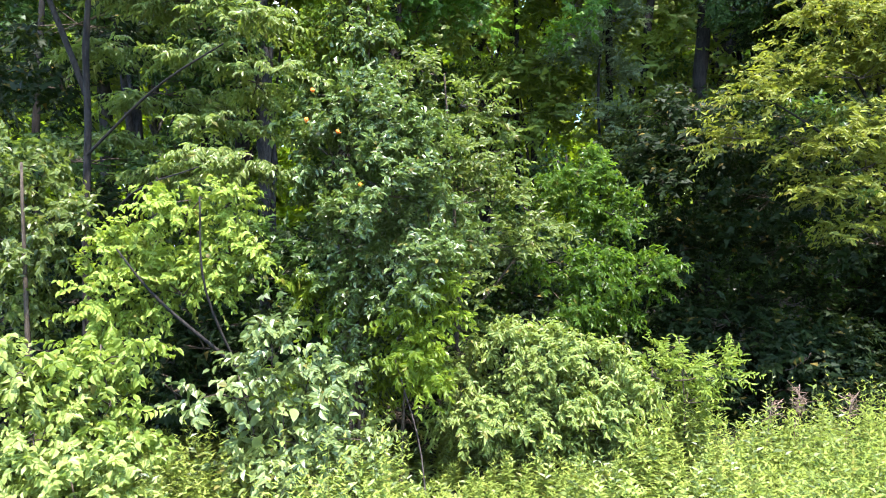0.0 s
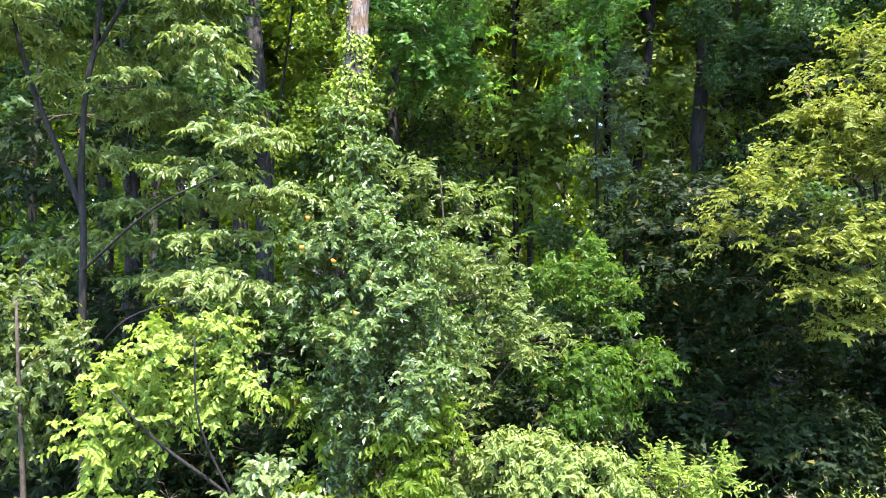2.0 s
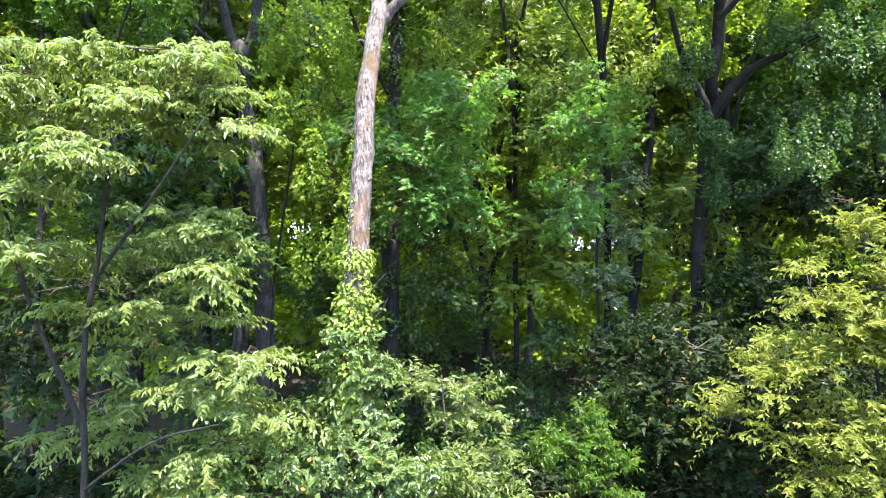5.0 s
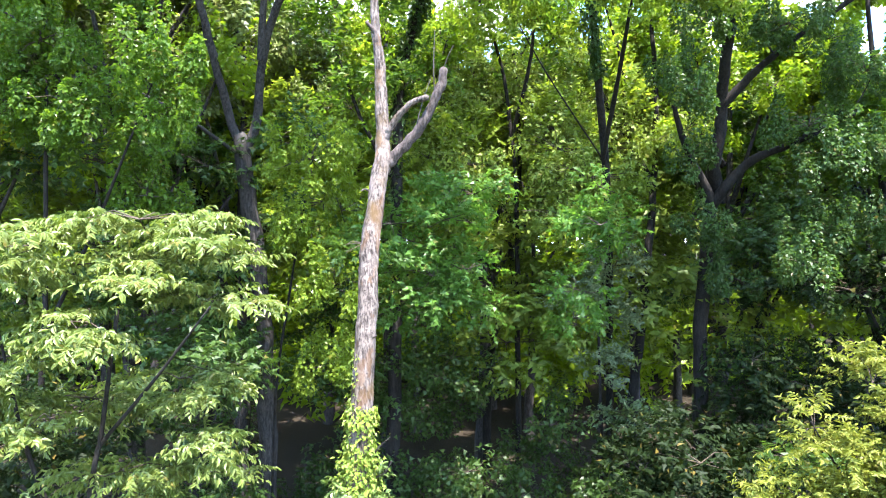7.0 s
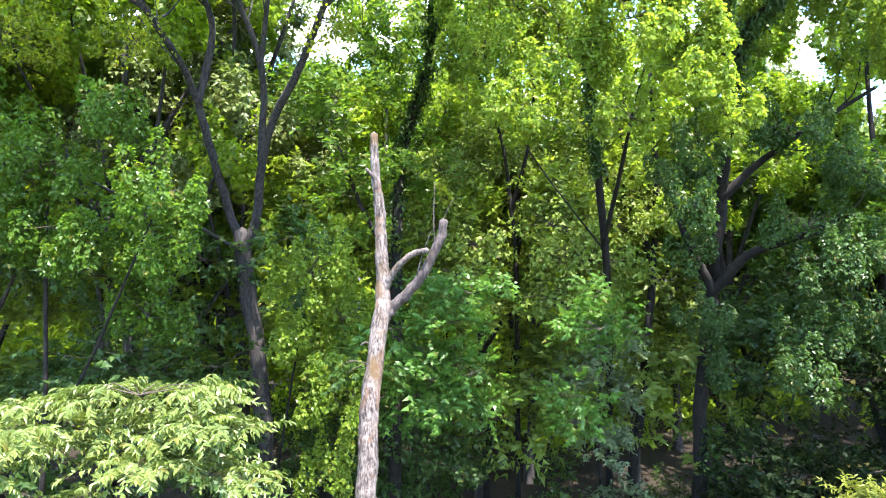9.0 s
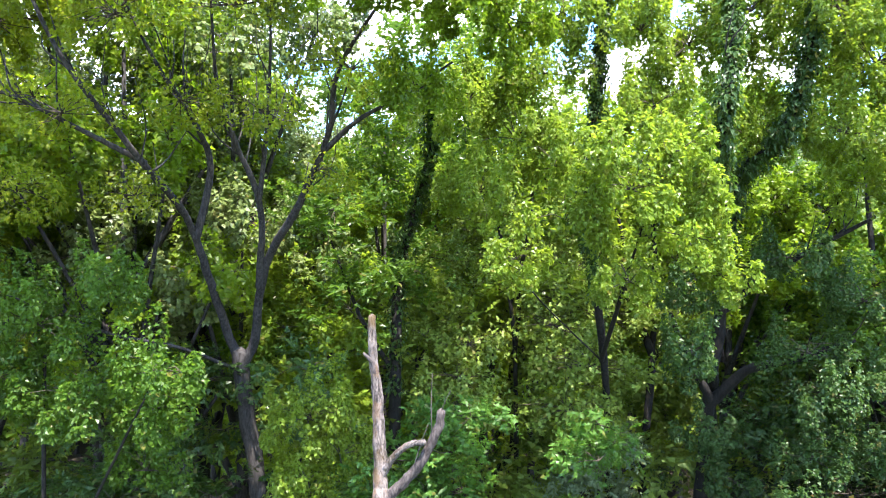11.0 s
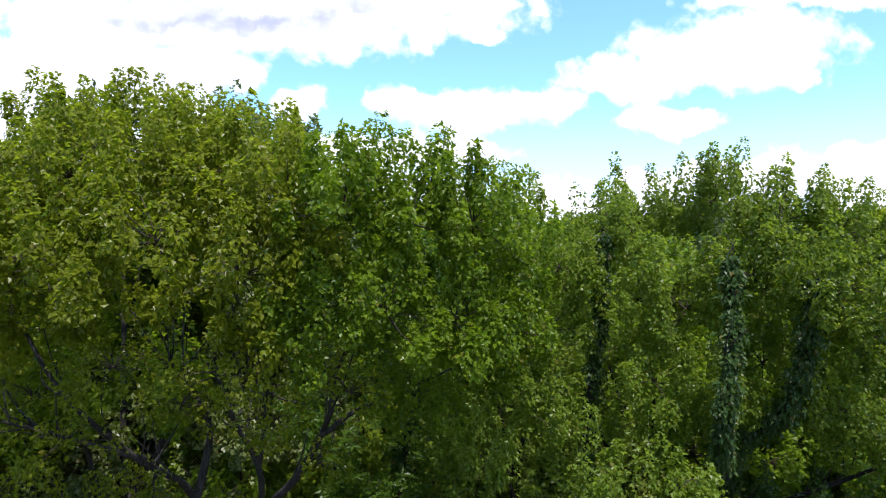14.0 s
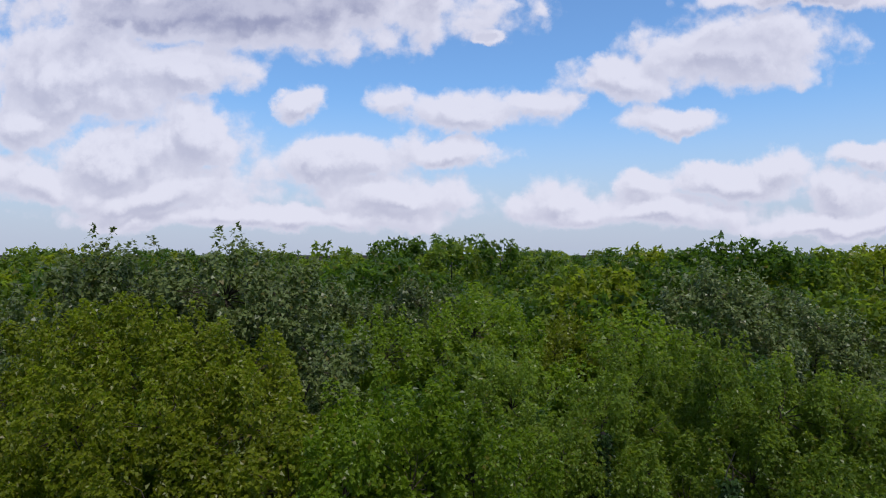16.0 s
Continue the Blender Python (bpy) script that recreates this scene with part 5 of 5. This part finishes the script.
# near-black leaves fill the dark hollow in place of shade
undergrowth("undergrowth", "added bushes with near-black leaves for a shaded hollow", 22, 47, (-6, -1.4, 9.6, 11.6), 0.2, 2.2, 0.6,
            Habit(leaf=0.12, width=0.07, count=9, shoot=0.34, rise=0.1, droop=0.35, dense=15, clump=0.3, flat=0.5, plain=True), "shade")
# brighter lime leaf stands in for sunlight that misses this thicket
undergrowth("undergrowth", "dense green thicket deeper in the wood, leaf colour brightened as if lit", 170, 42, (-18, 20, 19.0, 29), -1.0, 2.2, 1.2,
            Habit(leaf=0.24, width=0.13, count=7, shoot=0.6, rise=0.2, droop=0.3, dense=6, clump=0.55, flat=0.5, plain=True), "lime", (), (19, 7.2, 0.95))
# this and the floor bushes hold their shade in the leaf colour
undergrowth("undergrowth", "young growth in shade-toned green filling the wood between trunks", 150, 56, (-7, 13, 16.4, 23), 0.3, 9.2, 0.85,
            Habit(leaf=0.12, width=0.1, count=34, plume=0.26, gap=0.72, stretch=1.3, face=0.4, droop=0.5, plain=True, inside=4.0), "understory",
            ((-0.27, 0.15, 4, 13), (0.11, 0.2, 4, 15), (0.3, 0.2, 4, 13), (0.24, 0.5, 4, 10.5), (0.39, 0.2, 4, 13)))
undergrowth("undergrowth", "low bushes in shade-toned green hiding the floor of the wood", 60, 57, (-8, 9, 16.5, 23), 0.3, 3.2, 0.9,
            Habit(leaf=0.13, width=0.11, count=30, plume=0.28, gap=0.78, stretch=1.2, face=0.4, droop=0.5, plain=True, inside=4.0), "understory")
# lime leaf chosen for its brightness, in place of sunlight
undergrowth("undergrowth", "young trees in a gap of the wood, leaf colour brightened as if sunlit", 100, 45, (-0.6, 8.0, 17.5, 25), -0.7, 0.9, 0.95,
            Habit(leaf=0.13, width=0.1, count=40, plume=0.25, gap=0.6, stretch=1.6, face=0.4, droop=0.5, plain=True, inside=4.0), "lime",
            ((0.11, 0.25, 4, 15), (0.3, 0.25, 4, 13), (0.24, 0.6, 4, 10.5), (0.395, 0.3, 4, 13)), (17.5, 11.0, 0.8))
UNDER_LIMB = Habit(leaf=0.15, width=0.085, count=9, shoot=0.4, rise=0.1, droop=0.35, dense=10, clump=0.38, flat=0.6, plain=True)
# lower masses get the painted-shade leaf, higher ones the shade-toned one
undergrowth("undergrowth", "growth with near-black leaves for the shade beneath the heavy limb", 32, 50, (6.6, 13.0, 15.4, 18.6), 4.0, 9.4, 0.95, UNDER_LIMB, "shade", ((0.39, 0.25, 4, 12),))
undergrowth("undergrowth", "leafy young growth in shade-toned green around the heavy limb", 14, 55, (6.6, 13.0, 15.4, 18.6), 9.8, 11.6, 0.9, UNDER_LIMB, "understory", ((0.39, 0.25, 4, 13),))
undergrowth("undergrowth", "fresh green saplings between the trunks", 46, 54, (-1.2, 5.2, 14.2, 16.0), 8.3, 11.6, 0.7,
            Habit(leaf=0.11, width=0.075, count=9, shoot=0.34, rise=0.2, droop=0.4, dense=14, clump=0.32, flat=0.6, plain=True), "sapling",
            ((0.11, 0.2, 4, 15), (0.3, 0.2, 4, 13), (0.395, 0.3, 4, 13)))
# the shade here is in the leaf colour of added growth
undergrowth("undergrowth", "growth with near-black leaves for the shade behind the layered sapling", 30, 51, (-10.5, -5.6, 11.0, 13.0), 0.8, 8.0, 0.85,
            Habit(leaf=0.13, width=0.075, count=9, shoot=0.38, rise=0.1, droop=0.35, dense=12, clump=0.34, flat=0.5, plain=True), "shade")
# floor bushes share the near-black leaf that imitates shade
undergrowth("undergrowth", "low leafy bushes darkened for the wood's shaded floor", 34, 53, (-3.0, 5.0, 12.2, 15.5), 0.3, 3.6, 0.8,
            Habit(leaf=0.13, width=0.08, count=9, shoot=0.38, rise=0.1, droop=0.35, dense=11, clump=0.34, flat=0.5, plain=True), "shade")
undergrowth("undergrowth", "scrub at the wood's far side", 70, 52, (-75, 75, 74, 92), 0.5, 15.0, 4.0,
            Habit(leaf=0.9, width=0.6, count=6, shoot=1.6, rise=0.2, droop=0.3, dense=0.9, clump=1.6, flat=0.6, plain=True), "forest")
undergrowth("undergrowth", "sunlit leafy growth behind the forked tree", 34, 48, (-10.5, -0.5, 17.6, 22.5), -1.5, 1.5, 1.15,
            Habit(leaf=0.17, width=0.12, count=9, shoot=0.38, rise=0.4, droop=0.3, dense=8, clump=0.45, flat=0.9, plain=True), "canopy", (), (17.5, 10.5, 1.3))
undergrowth("undergrowth", "leafy scrub along the far floor of the wood", 60, 46, (-48, 48, 50, 60), 0.5, 9.0, 3.0,
            Habit(leaf=0.6, width=0.4, count=6, shoot=1.2, rise=0.2, droop=0.3, dense=1.4, clump=1.2, flat=0.6, plain=True), "forest")
# the brighter leaf here imitates light between the trunks
undergrowth("undergrowth", "far thicket closing the view between the trunks", 160, 43, (-38, 38, 31, 52), 2.5, 17.0, 2.2,
            Habit(leaf=0.42, width=0.26, count=6, shoot=1.0, rise=0.2, droop=0.3, dense=2.6, clump=0.9, flat=0.6, plain=True), "fresh")


NEAR_CROWN = Habit(leaf=0.12, width=0.125, count=135, plume=0.25, gap=0.87, stretch=2.5, face=0.35, droop=0.5, rag=0.2, plain=True, inside=5.0)
FAR_CROWN = Habit(leaf=0.19, width=0.18, count=56, plume=0.31, gap=0.98, stretch=2.1, face=0.35, droop=0.5, rag=0.22, plain=True)


def wood_tree(seed, tall, wide, leaf, bark, label, near=True):
    """A full-grown tree of the wood, built at the origin; those far off carry fewer, larger leaves."""
    rng = np.random.default_rng(seed)
    ob = root("forest_tree", (0, 0, 0), label, "tree", "trees of the wood")
    fork = tall * 0.5
    top = (rng.uniform(-0.6, 0.6), rng.uniform(-0.6, 0.6), tall * 0.86)
    part("trunk", limb_mesh("trunk", [(0, 0, -0.3), (rng.uniform(-.2, .2), rng.uniform(-.2, .2), fork * 0.5), (rng.uniform(-.3, .3), rng.uniform(-.3, .3), fork), top], 0.26, 0.05, bark, 9, 0.05, 5, seed, 1.0, 0.5), ob)
    blobs = [(top[0], top[1], tall - 2.4, wide * 0.5, wide * 0.5, 1.2)]
    n = 14
    for i in range(n):
        a = i * 2.4 + rng.uniform(-0.3, 0.3)
        z0 = fork * rng.uniform(0.55, 1.35)
        z1 = min(tall - 3.0, z0 + tall * rng.uniform(0.16, 0.3))
        d = wide * rng.uniform(0.55, 0.9)
        end = (math.cos(a) * d, math.sin(a) * d, z1)
        mid = (math.cos(a) * d * 0.45, math.sin(a) * d * 0.45, (z0 * 0.55 + z1 * 0.45))
        part("limb", limb_mesh("limb", [(0, 0, z0 - 0.3), mid, end], 0.11, 0.03, bark, 6, 0.05, 4, seed + i), ob)
        r = wide * rng.uniform(0.24, 0.37)
        blobs.append((*end, r, r, r * 0.75))
        if i % 2:
            blobs.append((end[0] * 0.55, end[1] * 0.55, min(tall - 2.6, z1 + 1.9), r * 0.9, r * 0.9, r * 0.7))
    foliage(ob, blobs, NEAR_CROWN if near else FAR_CROWN, leaf, seed + 9, 0.02)
    return ob


KINDS = []
for near in (True, False):
    KINDS += [
        wood_tree(201, 22.5, 3.6, "forest", BARK_DARK, "tall broadleaf tree with a dense dark green crown", near),
        wood_tree(202, 23.5, 3.9, "fresh", BARK, "tall broadleaf tree with a bright green crown", near),
        wood_tree(203, 21.5, 3.4, "olive", BARK, "tall tree with an olive green crown", near),
        wood_tree(204, 24.5, 3.8, "silver", BARK, "high-crowned tree with silvery leaves rising over its neighbours", near),
    ]


def place_wood():
    rng = np.random.default_rng(9)
    taken = [(-4.4, 16.6), (7.2, 18.6), (5.7, 20.2), (4.7, 19.6), (2.3, 20.9), (1.6, 23), (-1.4, 18.2), (-8.4, 13.4), (-4.1, 15.7)]
    spots = []
    # trees that stand out over the canopy (place, size, kind), then the rest of the wood by chance
    for spot in ((-6.3, 20.2, 1.075, 3), (-10.2, 19.8, 1.075, 3), (-14.4, 21, 1.0, 3), (-8.5, 23.4, 1.03, 0), (9.2, 21.6, 0.92, 1), (-8.3, 17.4, 1.02, 1), (-12.4, 16.4, 1.0, 2), (-8.6, 25, 0.98, 1),
                 (12.5, 18.4, 0.95, 0), (11.5, 24, 0.98, 0), (1.5, 27, 1.03, 1), (13.8, 20, 0.9, 1), (8.5, 29.5, 1.0, 1), (-2.2, 25.5, 1.0, 1)):
        spots.append(spot)
    tries = 0
    while len(spots) < 38 and tries < 4000:
        tries += 1
        y = rng.uniform(19, 48)
        x = rng.uniform(-1, 1) * (y * 0.78 + 6)
        if not (-1 < x < 13 and y < 30) and all((x - a) ** 2 + (y - b) ** 2 > 5.2 ** 2 for a, b in taken + [p[:2] for p in spots]):
            spots.append((x, y, rng.uniform(0.9, 1.03), int(rng.integers(0, 4))))
    # two edge trees beyond the view; the right one is added to cast shade
    spots += [(11.4, 9.9, 0.56, 0), (-13.5, 12.0, 0.95, 1)]
    first = {}
    for x, y, s, kind in spots:
        kind += 4 if y > 29 else 0
        m = pose(x, y, float(rolling(x, y)), 0, 0, rng.uniform(0, 360)) @ Matrix.Diagonal((s * rng.uniform(0.9, 1.1), s * rng.uniform(0.9, 1.1), s, 1))
        if kind in first:
            copy_thing(KINDS[kind], m)
        else:
            first[kind] = m
    for kind, m in first.items():
        KINDS[kind].matrix_basis = m


place_wood()


def far_wood(name, label, leaf, seed, count, tall):
    """The wood that goes on to the skyline, as one mass: stems and crowns of coarse leaf tufts. tall: trees that stand out (x, y, height)."""
    rng = np.random.default_rng(seed)
    xs, ys, hs, ws = [], [], [], []
    for x, y, h in tall:
        xs.append(x), ys.append(y), hs.append(h), ws.append(4.0)
    while len(xs) < count:
        y = 48 + 130 * rng.uniform(0, 1) ** 1.2
        x = rng.uniform(-1, 1) * (y * 0.8 + 8)
        xs.append(x), ys.append(y), hs.append(rng.uniform(21.0, 24.6) + (1.2 if y > 90 else 0.0)), ws.append(rng.uniform(2.8, 4.4))
    x, y, h, w = (np.array(a) for a in (xs, ys, hs, ws))
    n, m, k = len(x), 58, 22
    d = unit(rng.standard_normal((n, m, 3)) + (0, 0, 0.65))
    hearts = np.stack((x, y, h - 5.6), -1)[:, None] + np.sign(d) * np.abs(d) ** 0.75 * (np.stack((w, w, w * 0 + 4.8), -1)[:, None]) * rng.uniform(0.8, 1.0, (n, m, 1))
    hearts, d = hearts.reshape(-1, 3), d.reshape(-1, 3)
    p = len(hearts)
    dome = unit(rng.standard_normal((p, k, 3)) + (0, 0, 0.4) + d[:, None] * 0.4)
    off = dome * (0.6, 0.6, 1.0) * rng.uniform(0.55, 1.25, (p, 1, 1)) * rng.uniform(0.4, 1, (p, k, 1)) ** 0.5
    at = (hearts[:, None] + off).reshape(-1, 3)
    out = dome.reshape(-1, 3)
    axis = rng.standard_normal((p * k, 3)) * 0.7 + out * 0.4 - UP * 0.4
    normal = UP * 0.4 + out * 0.9 + rng.standard_normal((p * k, 3)) * 0.3
    size = rng.uniform(0.34, 0.58, p * k)
    ob = new(name, leaf_mesh(name, at, axis, normal, size, size * 0.9, LEAF[leaf], plain=True))
    tagged(ob, label, "woods", kind="stuff")
    foot = np.stack((x, y, rolling(x, y)), -1)
    tagged(part("stems", twig_mesh("stems", foot, foot + np.stack((0 * x, 0 * x, h - 3), -1), 0.22, BARK_DARK, 0.0, rng), ob), kind="stuff")


far_wood("far_woods", "dense dark green treetops reaching to the skyline", "forest", 15, 215,
         ((-6, 83, 27.0), (-1.5, 83, 27.4), (3, 82, 27.3), (7, 80, 26.6), (24, 66, 25.8), (28, 65, 27.0), (31, 66, 26.4), (36, 68, 25.6), (-30, 66, 25.6), (17, 64, 25.4)))
far_wood("far_woods", "brighter green treetops scattered through the far wood", "canopy", 16, 110, ((-12, 70, 26.0), (42, 70, 26.0), (-44, 70, 26.0), (11, 70, 25.6), (1, 76, 26.6)))
far_wood("far_woods", "olive green treetops scattered through the far wood", "olive", 17, 70, ((47, 70, 26.2), (-38, 68, 25.8), (22, 72, 26.0)))
